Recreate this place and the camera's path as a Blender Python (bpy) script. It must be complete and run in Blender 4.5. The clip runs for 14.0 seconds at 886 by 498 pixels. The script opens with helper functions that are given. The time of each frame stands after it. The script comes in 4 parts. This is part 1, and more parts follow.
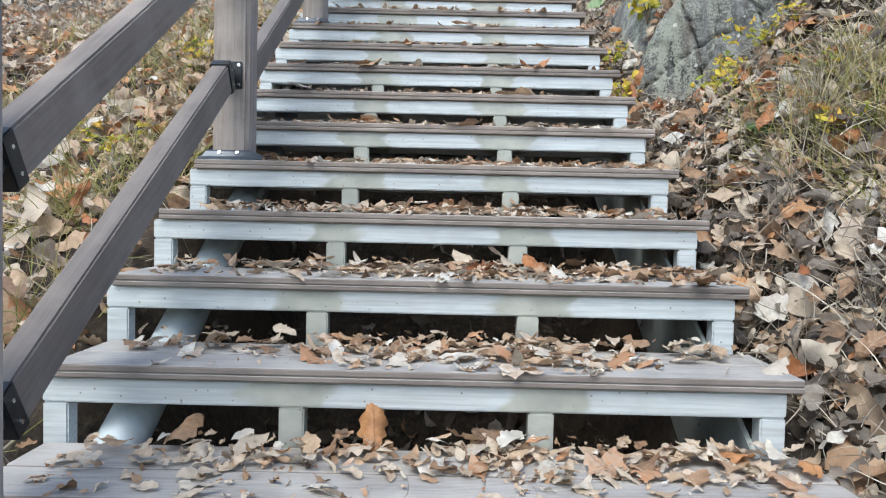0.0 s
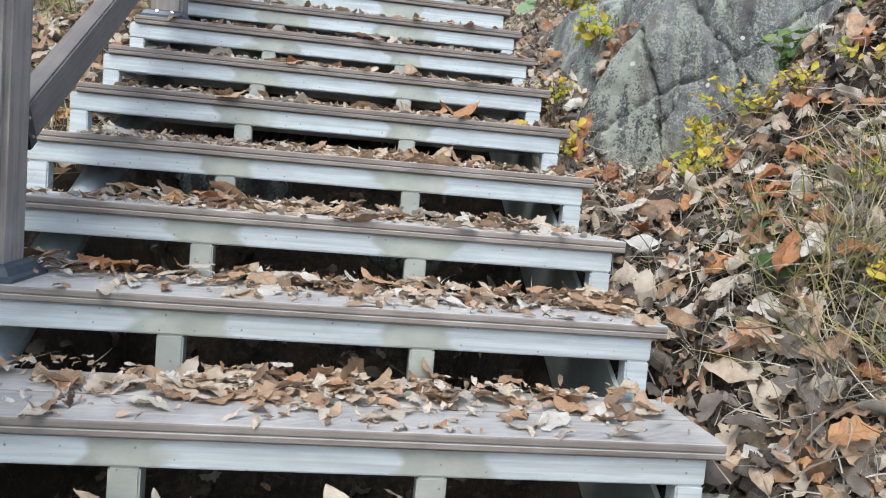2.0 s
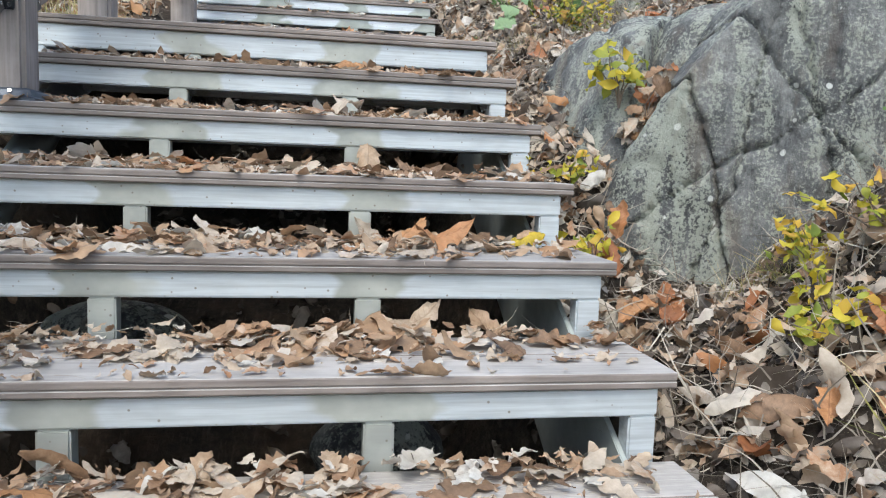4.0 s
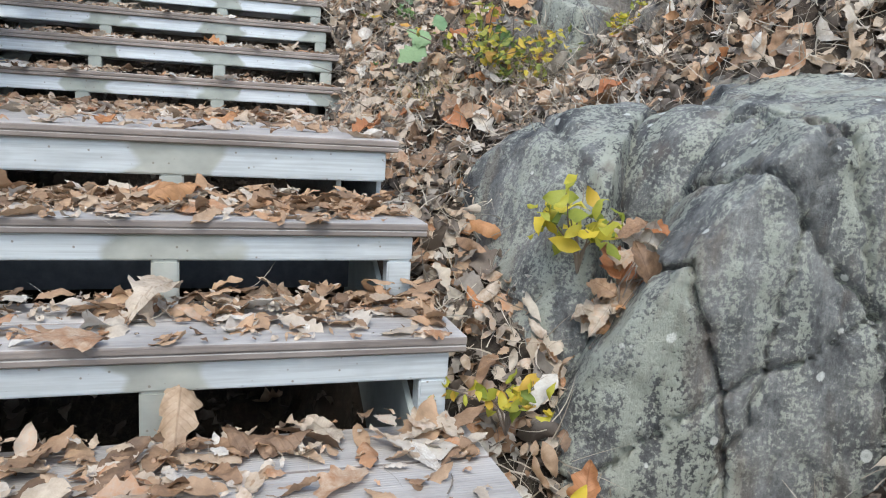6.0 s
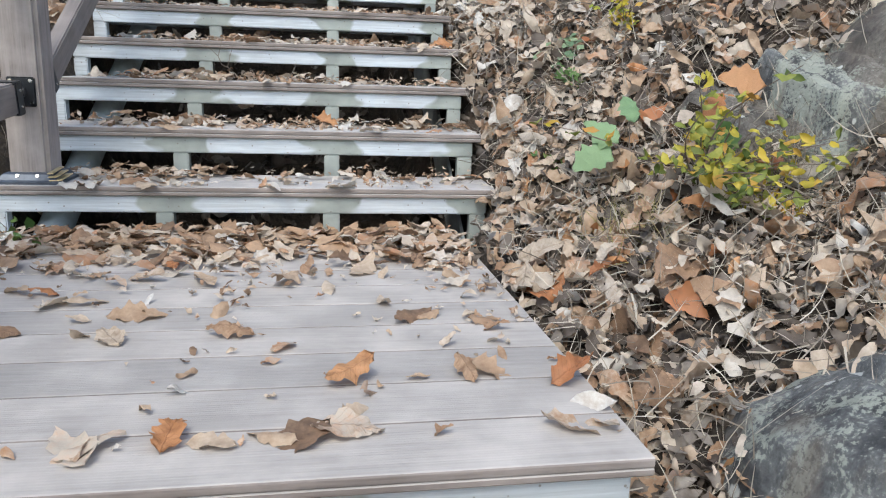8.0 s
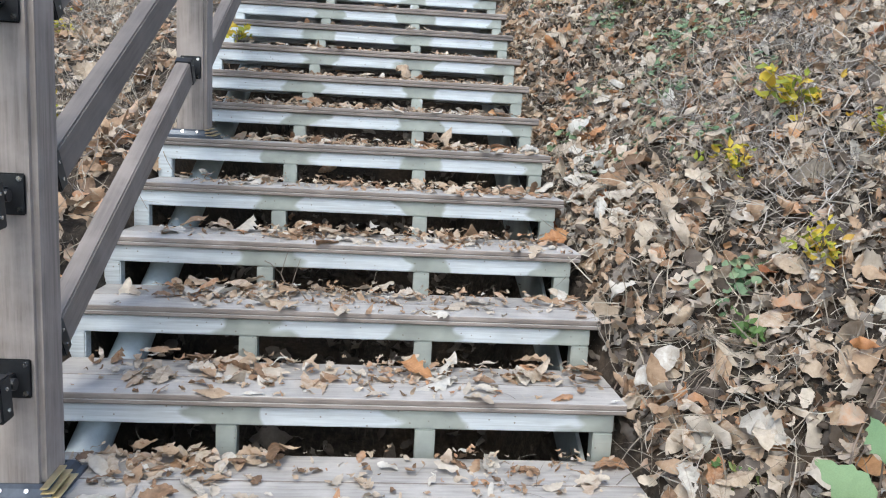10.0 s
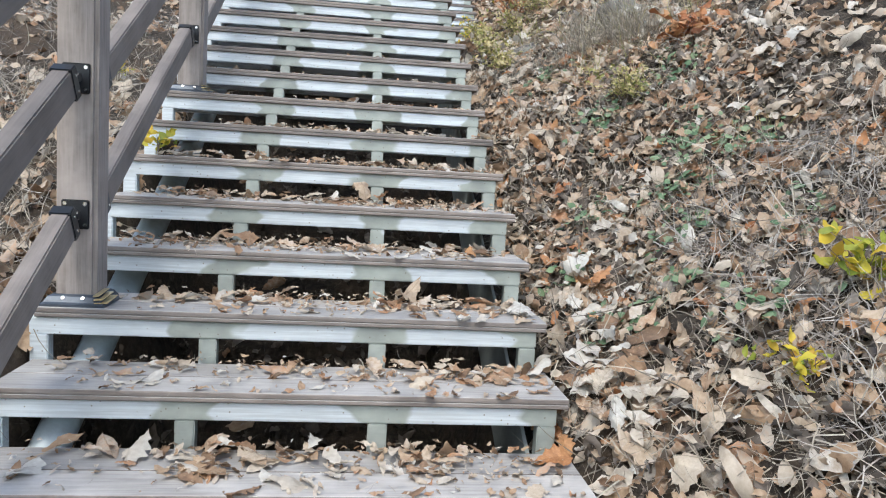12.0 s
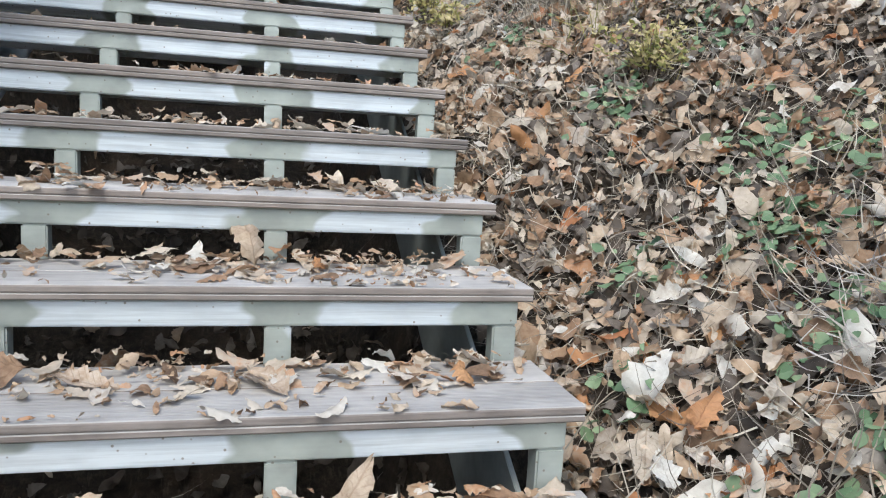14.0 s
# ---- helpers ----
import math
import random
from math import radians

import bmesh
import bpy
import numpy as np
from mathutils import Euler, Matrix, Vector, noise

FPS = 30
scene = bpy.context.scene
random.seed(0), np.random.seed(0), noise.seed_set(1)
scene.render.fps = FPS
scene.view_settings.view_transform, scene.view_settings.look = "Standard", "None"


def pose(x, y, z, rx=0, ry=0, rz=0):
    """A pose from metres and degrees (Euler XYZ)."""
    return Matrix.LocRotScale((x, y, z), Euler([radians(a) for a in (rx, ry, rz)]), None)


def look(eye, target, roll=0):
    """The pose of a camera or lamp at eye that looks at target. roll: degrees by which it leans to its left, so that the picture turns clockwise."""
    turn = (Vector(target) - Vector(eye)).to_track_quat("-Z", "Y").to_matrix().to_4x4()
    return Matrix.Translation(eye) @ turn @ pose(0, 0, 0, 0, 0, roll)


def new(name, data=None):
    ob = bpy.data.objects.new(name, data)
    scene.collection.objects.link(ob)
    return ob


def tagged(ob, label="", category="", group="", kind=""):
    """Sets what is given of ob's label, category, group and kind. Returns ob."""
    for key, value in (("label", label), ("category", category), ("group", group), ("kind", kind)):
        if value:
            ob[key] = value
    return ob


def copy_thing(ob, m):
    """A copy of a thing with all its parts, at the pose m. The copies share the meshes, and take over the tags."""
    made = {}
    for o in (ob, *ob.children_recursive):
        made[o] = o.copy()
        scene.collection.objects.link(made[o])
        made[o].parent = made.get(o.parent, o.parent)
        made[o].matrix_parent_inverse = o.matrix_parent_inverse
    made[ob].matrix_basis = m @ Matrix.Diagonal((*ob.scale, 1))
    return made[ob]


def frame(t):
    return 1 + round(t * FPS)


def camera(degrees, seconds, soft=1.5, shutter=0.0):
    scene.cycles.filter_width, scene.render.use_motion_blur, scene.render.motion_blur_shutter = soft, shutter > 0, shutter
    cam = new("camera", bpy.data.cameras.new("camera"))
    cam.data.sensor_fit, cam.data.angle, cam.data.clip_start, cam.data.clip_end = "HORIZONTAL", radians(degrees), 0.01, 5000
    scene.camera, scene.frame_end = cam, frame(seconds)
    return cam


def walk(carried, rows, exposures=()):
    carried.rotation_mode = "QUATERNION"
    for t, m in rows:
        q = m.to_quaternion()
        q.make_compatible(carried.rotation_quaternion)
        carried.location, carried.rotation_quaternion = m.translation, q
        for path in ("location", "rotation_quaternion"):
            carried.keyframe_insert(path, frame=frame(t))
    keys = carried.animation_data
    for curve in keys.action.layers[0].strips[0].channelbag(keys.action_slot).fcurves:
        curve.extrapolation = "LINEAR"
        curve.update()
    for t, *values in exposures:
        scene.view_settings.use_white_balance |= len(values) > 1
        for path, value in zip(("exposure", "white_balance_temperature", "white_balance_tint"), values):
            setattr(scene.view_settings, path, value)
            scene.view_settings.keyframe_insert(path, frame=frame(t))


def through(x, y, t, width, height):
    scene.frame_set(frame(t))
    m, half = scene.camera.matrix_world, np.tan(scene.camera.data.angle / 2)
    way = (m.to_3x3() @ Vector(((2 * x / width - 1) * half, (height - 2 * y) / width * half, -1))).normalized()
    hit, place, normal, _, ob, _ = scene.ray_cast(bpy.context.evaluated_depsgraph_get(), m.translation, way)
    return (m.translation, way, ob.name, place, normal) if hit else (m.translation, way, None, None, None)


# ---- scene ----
cam = camera(60.80, 14.0, soft=1.1)
ROWS = [
    (0.0, 0.046, -1.300, 0.504, 87.56, -1.28, 0.25),
    (0.5, 0.087, -1.120, 0.528, 88.08, -3.03, -5.05),
    (1.0, 0.048, -0.838, 0.698, 87.60, -3.46, -6.51),
    (1.5, -0.045, -0.610, 0.889, 86.91, -3.91, -6.44),
    (2.0, 0.062, -0.389, 0.957, 85.26, -4.89, -7.41),
    (2.1, 0.073, -0.334, 0.980, 85.58, -4.98, -7.98),
    (4.4, 0.164, 0.754, 1.508, 82.62, -0.54, -11.79),
    (4.5, 0.181, 0.800, 1.541, 82.12, -0.87, -12.98),
    (5.0, 0.198, 1.036, 1.674, 81.52, -1.12, -13.87),
    (5.5, 0.200, 1.234, 1.855, 80.68, -2.85, -14.67),
    (6.0, 0.346, 1.486, 1.950, 79.78, -3.47, -17.01),
    (6.5, 0.343, 1.753, 2.039, 81.62, -4.39, -17.70),
    (7.0, 0.309, 1.960, 2.169, 80.01, -3.86, -17.51),
    (7.5, 0.378, 2.209, 2.290, 78.58, -2.19, -10.57),
    (8.0, 0.312, 2.461, 2.430, 76.70, -1.81, -9.85),
    (8.5, 0.357, 2.629, 2.501, 80.09, -2.79, -10.82),
    (9.0, 0.319, 2.882, 2.636, 80.42, -2.78, -7.42),
    (9.2, 0.269, 2.981, 2.684, 79.42, -2.84, -5.76),
    (11.4, 0.166, 3.836, 3.226, 85.93, -3.90, -7.53),
    (11.5, 0.193, 3.870, 3.229, 85.27, -4.04, -7.58),
    (12.0, 0.266, 4.122, 3.339, 84.14, -3.23, -8.39),
    (12.5, 0.242, 4.464, 3.382, 85.81, -1.87, -8.56),
    (13.0, 0.255, 4.837, 3.391, 89.06, -2.95, -14.09),
    (13.5, 0.270, 5.293, 3.396, 86.68, -1.98, -14.02),
    (14.0, 0.349, 5.604, 3.492, 82.01, -3.26, -15.93),
]
walk(cam, [(t, pose(*p)) for t, *p in ROWS], [(0, 1.24, 6280, 3), (4, 1.17, 6300, 4), (7.5, 1.08, 6300, 5), (11, 1.15, 6300, 4), (14, 1.13, 6300, 4)])

# ---- light ----
world = bpy.data.worlds.new("sky")
scene.world = world
world.use_nodes = True
sky = world.node_tree.nodes.new("ShaderNodeTexSky")
sky.sky_type, sky.sun_disc = "NISHITA", False
sky.sun_elevation, sky.sun_rotation = radians(56), radians(202)
sky.air_density, sky.dust_density = 1.0, 3.0
world.node_tree.links.new(sky.outputs[0], world.node_tree.nodes["Background"].inputs[0])
world.node_tree.nodes["Background"].inputs[1].default_value = 0.135
sun = new("sun", bpy.data.lights.new("sun", "SUN"))
sun.data.energy, sun.data.angle, sun.data.color = 0.72, radians(26), (1.0, 0.965, 0.91)
sun.matrix_world = look((-1.9, -4.4, 7.1), (0, 0, 0))

# ---- plan: two flights with a landing between, a third flight behind a second landing ----
RUN, RISE = 0.3114, 0.17                  # lower flight
RUN2, RISE2 = 0.3115, 0.1635              # upper flight
LAND_Y, LAND_Z = 11 * RUN, 11 * RISE      # front edge of the first landing
T_Y, T_X, T_YAW = LAND_Y + 1.578, 0.1226, -2.04
XL, XR = -0.826, 0.795                    # steel frame, left and right end
THICK, BEAM = 0.031, 0.057                # plank and beam height
LEGS = (-0.797, -0.282, 0.262, 0.766)


def lower(k):
    return pose(0, RUN * k, RISE * k)


def upper(k):
    return pose(T_X, T_Y, LAND_Z, 0, 0, T_YAW) @ pose(0, RUN2 * (k - 1), RISE2 * k)


# ---- materials ----
def node(m, kind, **inputs):
    n = m.node_tree.nodes.new("ShaderNode" + kind)
    for key, value in inputs.items():
        key = key.replace("_", " ")
        sock = n.inputs[int(key[1:])] if key[0] == "i" and key[1:].isdigit() else n.inputs[key]
        if isinstance(value, bpy.types.NodeSocket):
            m.node_tree.links.new(value, sock)
        else:
            sock.default_value = value
    return n


def ramp(m, fac, stops):
    n = node(m, "ValToRGB", Fac=fac)
    while len(n.color_ramp.elements) < len(stops):
        n.color_ramp.elements.new(0.5)
    for e, (at, c) in zip(n.color_ramp.elements, stops):
        e.position, e.color = at, (*c, 1)
    return n.outputs[0]


def mix(m, fac, a, b, kind="MIX"):
    n = m.node_tree.nodes.new("ShaderNodeMix")
    n.data_type, n.blend_type = "RGBA", kind
    for sock, value in ((n.inputs[0], fac), (n.inputs[6], a), (n.inputs[7], b)):
        if isinstance(value, bpy.types.NodeSocket):
            m.node_tree.links.new(value, sock)
        else:
            sock.default_value = value if not isinstance(value, tuple) else (*value, 1)
    return n.outputs[2]


def math_node(m, op, a, b=0.0):
    n = m.node_tree.nodes.new("ShaderNodeMath")
    n.operation = op
    for sock, value in ((n.inputs[0], a), (n.inputs[1], b)):
        if isinstance(value, bpy.types.NodeSocket):
            m.node_tree.links.new(value, sock)
        else:
            sock.default_value = value
    return n.outputs[0]


def material(name):
    m = bpy.data.materials.new(name)
    m.use_nodes = True
    return m, m.node_tree.nodes["Principled BSDF"]


def coords(m, scale=(1, 1, 1), source="Object", shift=0.0):
    c = node(m, "TexCoord")
    mp = node(m, "Mapping", Vector=c.outputs[source], Scale=scale)
    if shift:
        r = node(m, "ObjectInfo").outputs["Random"]
        v = node(m, "CombineXYZ", X=math_node(m, "MULTIPLY", r, shift), Y=math_node(m, "MULTIPLY", r, shift * 0.37))
        m.node_tree.links.new(v.outputs[0], mp.inputs["Location"])
    return mp.outputs[0]


def finish(m, b, colour, rough, bump=None, strength=0.3, distance=0.01, metal=0.0):
    m.node_tree.links.new(colour, b.inputs["Base Color"])
    if isinstance(rough, bpy.types.NodeSocket):
        m.node_tree.links.new(rough, b.inputs["Roughness"])
    else:
        b.inputs["Roughness"].default_value = rough
    b.inputs["Metallic"].default_value = metal
    if bump is not None:
        n = node(m, "Bump", Height=bump, Strength=strength, Distance=distance)
        m.node_tree.links.new(n.outputs[0], b.inputs["Normal"])
    return m


def composite_wood(name, light, dark, grooves, along="X", ribs=0.5):
    """Weathered wood-plastic boards: grain along the board, dusty stains, fine ribs."""
    m, b = material(name)
    stretch = {"X": (1.2, 26, 26), "Z": (26, 26, 1.2)}[along]
    grain = node(m, "TexNoise", Vector=coords(m, stretch, shift=7.0), Scale=3.0, Detail=6.0, Roughness=0.65).outputs[0]
    blot = node(m, "TexNoise", Vector=coords(m, (1, 1, 1), shift=13.0), Scale=6.0, Detail=5.0, Roughness=0.6).outputs[0]
    col = ramp(m, grain, [(0.3, dark), (0.62, light)])
    dust = tuple(min(1, c * 1.25 + 0.03) for c in light)
    col = mix(m, ramp(m, blot, [(0.42, (0, 0, 0)), (0.68, (0.75, 0.75, 0.75))]), col, dust)
    tone = node(m, "ObjectInfo").outputs["Random"]
    col = mix(m, 1.0, col, ramp(m, tone, [(0, (0.82, 0.82, 0.82)), (1, (1.12, 1.1, 1.08))]), "MULTIPLY")
    height = grain
    if grooves:
        wave = m.node_tree.nodes.new("ShaderNodeTexWave")
        wave.bands_direction = "Y"
        m.node_tree.links.new(coords(m), wave.inputs["Vector"])
        wave.inputs["Scale"].default_value = 42.0
        wave.inputs["Distortion"].default_value = 0.15
        height = math_node(m, "ADD", math_node(m, "MULTIPLY", wave.outputs[1], ribs), grain)
        col = mix(m, math_node(m, "MULTIPLY", math_node(m, "SUBTRACT", 1.0, wave.outputs[1]), 0.2 * ribs), col, dark)
    rough = ramp(m, blot, [(0.3, (0.55,) * 3), (0.7, (0.85,) * 3)])
    return finish(m, b, col, rough, height, 0.45, 0.003)


def galvanised(name, base, patch, welds):
    """Zinc-white painted steel: long streaks, dull primer patches at the welds, specks of rust."""
    m, b = material(name)
    streak = node(m, "TexNoise", Vector=coords(m, (1.6, 30, 48), shift=9.0), Scale=2.4, Detail=5.0, Roughness=0.6).outputs[0]
    cloud = node(m, "TexNoise", Vector=coords(m, (1, 1, 2.0), shift=17.0), Scale=9.0, Detail=5.0).outputs[0]
    col = ramp(m, streak, [(0.3, tuple(c * 0.72 for c in base)), (0.6, base)])
    col = mix(m, ramp(m, cloud, [(0.5, (0, 0, 0)), (0.72, (0.5, 0.5, 0.5))]), col, tuple(c * 0.68 for c in base))
    x = node(m, "SeparateXYZ", Vector=coords(m)).outputs[0]
    wob = math_node(m, "MULTIPLY", math_node(m, "SUBTRACT", node(m, "TexNoise", Vector=coords(m, (3, 3, 6), shift=29.0), Scale=2.2, Detail=2.0, Roughness=0.35).outputs[0], 0.5), 0.26)
    near = None
    for at in welds:
        d = math_node(m, "ABSOLUTE", math_node(m, "SUBTRACT", math_node(m, "ADD", x, wob), at))
        near = d if near is None else math_node(m, "MINIMUM", near, d)
    tint = node(m, "TexNoise", Vector=coords(m, (5, 5, 7), shift=41.0), Scale=2.0, Detail=4.0).outputs[0]
    dull = ramp(m, tint, [(0.35, tuple(c * 0.82 for c in patch)), (0.65, tuple(c * 1.18 for c in patch))])
    col = mix(m, ramp(m, near, [(0.08, (0.92,) * 3), (0.1, (0, 0, 0))]), col, dull)
    specks = node(m, "TexVoronoi", Vector=coords(m, (1, 1, 1), shift=5.0), Scale=38.0).outputs[0]
    col = mix(m, ramp(m, specks, [(0.07, (0.8,) * 3), (0.12, (0, 0, 0))]), col, (0.2, 0.17, 0.14))
    return finish(m, b, col, ramp(m, cloud, [(0.3, (0.38,) * 3), (0.7, (0.6,) * 3)]), streak, 0.12, 0.002, 0.25)


def leaf_material(name, stops, vein=0.25, through=0.22, gloss=0.55, ribs=False):
    """Leaves: each its own colour along the ramp, with blotches and a little light passing through; ribs for a leaf one unit long."""
    m, b = material(name)
    r = node(m, "NewGeometry").outputs["Random Per Island"]
    r = math_node(m, "FRACT", math_node(m, "ADD", r, node(m, "ObjectInfo").outputs["Random"]))
    blot = node(m, "TexNoise", Vector=coords(m, source="Object"), Scale=5.0 if ribs else 45.0, Detail=5.0, Roughness=0.7).outputs[0]
    col = ramp(m, math_node(m, "ADD", r, math_node(m, "MULTIPLY", math_node(m, "SUBTRACT", blot, 0.5), 0.22)), stops)
    col = mix(m, vein, col, ramp(m, blot, [(0.3, (0.35, 0.3, 0.25)), (0.65, (1, 1, 1))]), "MULTIPLY")
    relief = blot
    if ribs:
        at = node(m, "SeparateXYZ", Vector=coords(m))
        side = math_node(m, "ABSOLUTE", at.outputs[0])
        line = ramp(m, side, [(0.007, (1, 1, 1)), (0.016, (0, 0, 0))])
        comb = math_node(m, "SINE", math_node(m, "MULTIPLY", math_node(m, "SUBTRACT", at.outputs[1], math_node(m, "MULTIPLY", side, 0.8)), 62.0))
        lines = math_node(m, "MAXIMUM", line, math_node(m, "MULTIPLY", ramp(m, comb, [(0.86, (0, 0, 0)), (0.98, (1, 1, 1))]), 0.6))
        col = mix(m, math_node(m, "MULTIPLY", lines, 0.45), col, mix(m, 1.0, col, (0.55, 0.48, 0.42), "MULTIPLY"))
        spots = node(m, "TexNoise", Vector=coords(m, shift=3.0), Scale=2.2, Detail=6.0, Roughness=0.65).outputs[0]
        col = mix(m, ramp(m, spots, [(0.52, (0, 0, 0)), (0.66, (0.55,) * 3)]), col, mix(m, 1.0, col, (0.5, 0.4, 0.32), "MULTIPLY"))
        relief = math_node(m, "ADD", blot, math_node(m, "MULTIPLY", lines, 0.8))
    finish(m, b, col, gloss, relief, 0.5, 0.004)
    t = node(m, "BsdfTranslucent", Color=col)
    s = node(m, "MixShader", i0=through, i1=b.outputs[0], i2=t.outputs[0])
    out = m.node_tree.nodes["Material Output"]
    m.node_tree.links.new(s.outputs[0], out.inputs[0])
    return m


def soil_material():
    m, b = material("leaf_mould_soil")
    at = coords(m)
    n1 = node(m, "TexNoise", Vector=at, Scale=2.2, Detail=8.0, Roughness=0.65).outputs[0]
    n2 = node(m, "TexNoise", Vector=at, Scale=34.0, Detail=8.0, Roughness=0.75).outputs[0]
    straw = node(m, "TexNoise", Vector=coords(m, (60, 9, 22)), Scale=1.0, Detail=6.0, Roughness=0.7).outputs[0]
    col = ramp(m, n2, [(0.3, (0.012, 0.0095, 0.0075)), (0.5, (0.04, 0.031, 0.023)), (0.7, (0.105, 0.083, 0.062))])
    col = mix(m, ramp(m, straw, [(0.54, (0, 0, 0)), (0.68, (0.6,) * 3)]), col, (0.16, 0.138, 0.105))
    col = mix(m, ramp(m, n1, [(0.45, (0, 0, 0)), (0.7, (0.5,) * 3)]), col, (0.14, 0.09, 0.055))
    return finish(m, b, col, 0.95, n2, 0.9, 0.03)


def rock_material(name, dark, mid_tone, pale, lichen_tone, cover):
    """Weathered rock: soft clouds of grey, fine grain, ragged pale lichen, damp brown streaks and a few white spots."""
    m, b = material(name)
    at = coords(m)
    big = node(m, "TexNoise", Vector=at, Scale=2.6, Detail=6.0, Roughness=0.6, Distortion=0.8).outputs[0]
    mid = node(m, "TexNoise", Vector=coords(m, (1.0, 1.0, 0.5)), Scale=11.0, Detail=10.0, Roughness=0.68, Distortion=0.3).outputs[0]
    fine = node(m, "TexNoise", Vector=at, Scale=95.0, Detail=6.0, Roughness=0.7).outputs[0]
    streak = node(m, "TexNoise", Vector=coords(m, (6.5, 6.5, 0.9)), Scale=1.5, Detail=6.0, Roughness=0.6, Distortion=0.5).outputs[0]
    blend = math_node(m, "ADD", math_node(m, "MULTIPLY", mid, 0.6), math_node(m, "MULTIPLY", big, 0.4))
    col = ramp(m, blend, [(0.4, dark), (0.49, mid_tone), (0.6, pale)])
    col = mix(m, 0.7, col, ramp(m, fine, [(0.34, (0.55,) * 3), (0.5, (1, 1, 1)), (0.66, (1.35,) * 3)]), "MULTIPLY")
    crust = math_node(m, "ADD", math_node(m, "MULTIPLY", streak, 0.7), math_node(m, "MULTIPLY", math_node(m, "SUBTRACT", fine, 0.5), 0.7))
    crust = math_node(m, "ADD", crust, math_node(m, "MULTIPLY", mid, 0.3))
    col = mix(m, ramp(m, crust, [(cover, (0, 0, 0)), (cover + 0.05, (0.62,) * 3)]), col, lichen_tone)
    damp = node(m, "TexNoise", Vector=coords(m, (5, 5, 1.1)), Scale=1.9, Detail=5.0, Roughness=0.6).outputs[0]
    col = mix(m, ramp(m, damp, [(0.54, (0, 0, 0)), (0.66, (0.6,) * 3)]), col, (0.13, 0.105, 0.085))
    spots = node(m, "TexVoronoi", Vector=at, Scale=13.0, Randomness=1.0).outputs[0]
    spots = math_node(m, "ADD", spots, math_node(m, "MULTIPLY", math_node(m, "SUBTRACT", mid, 0.45), 0.8))
    col = mix(m, ramp(m, spots, [(0.1, (0.85,) * 3), (0.14, (0, 0, 0))]), col, (0.58, 0.6, 0.57))
    relief = math_node(m, "ADD", math_node(m, "MULTIPLY", mid, 1.3), math_node(m, "MULTIPLY", fine, 0.35))
    return finish(m, b, col, ramp(m, mid, [(0.3, (0.7,) * 3), (0.7, (0.95,) * 3)]), relief, 0.8, 0.022)


def plain(name, colour, rough, metal=0.0, wear=0.25, scale=30.0):
    m, b = material(name)
    n = node(m, "TexNoise", Vector=coords(m, shift=3.0), Scale=scale, Detail=6.0, Roughness=0.65).outputs[0]
    col = ramp(m, n, [(0.3, tuple(c * (1 - wear) for c in colour)), (0.7, tuple(min(1, c * (1 + wear)) for c in colour))])
    return finish(m, b, col, rough, n, 0.15, 0.003, metal)


PLANK = composite_wood("ribbed_composite_plank", (0.4, 0.388, 0.375), (0.255, 0.243, 0.233), True)
DUSTY = composite_wood("dusty_composite_deck", (0.385, 0.362, 0.34), (0.3, 0.284, 0.268), True, "X", 0.15)
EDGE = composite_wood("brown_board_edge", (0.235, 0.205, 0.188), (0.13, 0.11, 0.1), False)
POST = composite_wood("brown_composite_post", (0.315, 0.28, 0.262), (0.18, 0.156, 0.144), False, "Z")
RAIL = composite_wood("brown_composite_rail", (0.215, 0.187, 0.17), (0.145, 0.125, 0.114), False)
STEEL = galvanised("galvanised_painted_steel", (0.58, 0.63, 0.66), (0.385, 0.4, 0.362), LEGS[1:3])
# same steel higher up: sky sheen put into a brighter base, greyer primer
STEEL_UP = galvanised("galvanised_steel_sky_sheen_grey_primer", (0.67, 0.725, 0.765), (0.34, 0.37, 0.335), LEGS[1:])
STRINGER = plain("pale_blue_tube_steel", (0.56, 0.63, 0.66), 0.45, 0.2, 0.18, 14.0)
PLATE = plain("dull_grey_green_plate_steel", (0.4, 0.44, 0.43), 0.5, 0.2, 0.22, 9.0)
BLACK = plain("black_coated_metal", (0.03, 0.032, 0.036), 0.35, 0.4)
NAVY = plain("dark_slate_coated_metal", (0.075, 0.09, 0.115), 0.4, 0.4)
# gold tone carries the warm sun glint seen on the base covers
GLINT_METAL = plain("glint_coloured_folded_metal", (0.85, 0.72, 0.45), 0.3, 0.8, 0.15)
CHROME = plain("bright_bolt_metal", (0.7, 0.7, 0.7), 0.25, 1.0, 0.1)
SOIL = soil_material()
ROCK = rock_material("lichen_grey_rock", (0.045, 0.048, 0.05), (0.14, 0.146, 0.146), (0.25, 0.257, 0.25), (0.39, 0.42, 0.35), 0.485)
EARTH_ROCK = rock_material("earthy_brown_rock", (0.06, 0.054, 0.046), (0.135, 0.122, 0.105), (0.23, 0.215, 0.19), (0.3, 0.33, 0.27), 0.56)
DRY = leaf_material("dry_oak_leaves", [(0.0, (0.17, 0.11, 0.07)), (0.13, (0.36, 0.225, 0.135)), (0.3, (0.48, 0.345, 0.23)), (0.5, (0.55, 0.45, 0.345)), (0.7, (0.63, 0.565, 0.475)), (0.8, (0.46, 0.24, 0.12)), (0.86, (0.53, 0.405, 0.295)), (1.0, (0.66, 0.645, 0.605))], 0.42)
PALE_DRY = leaf_material("bleached_dry_leaves", [(0.0, (0.5, 0.42, 0.33)), (0.5, (0.6, 0.545, 0.47)), (1.0, (0.66, 0.645, 0.6))], 0.35)
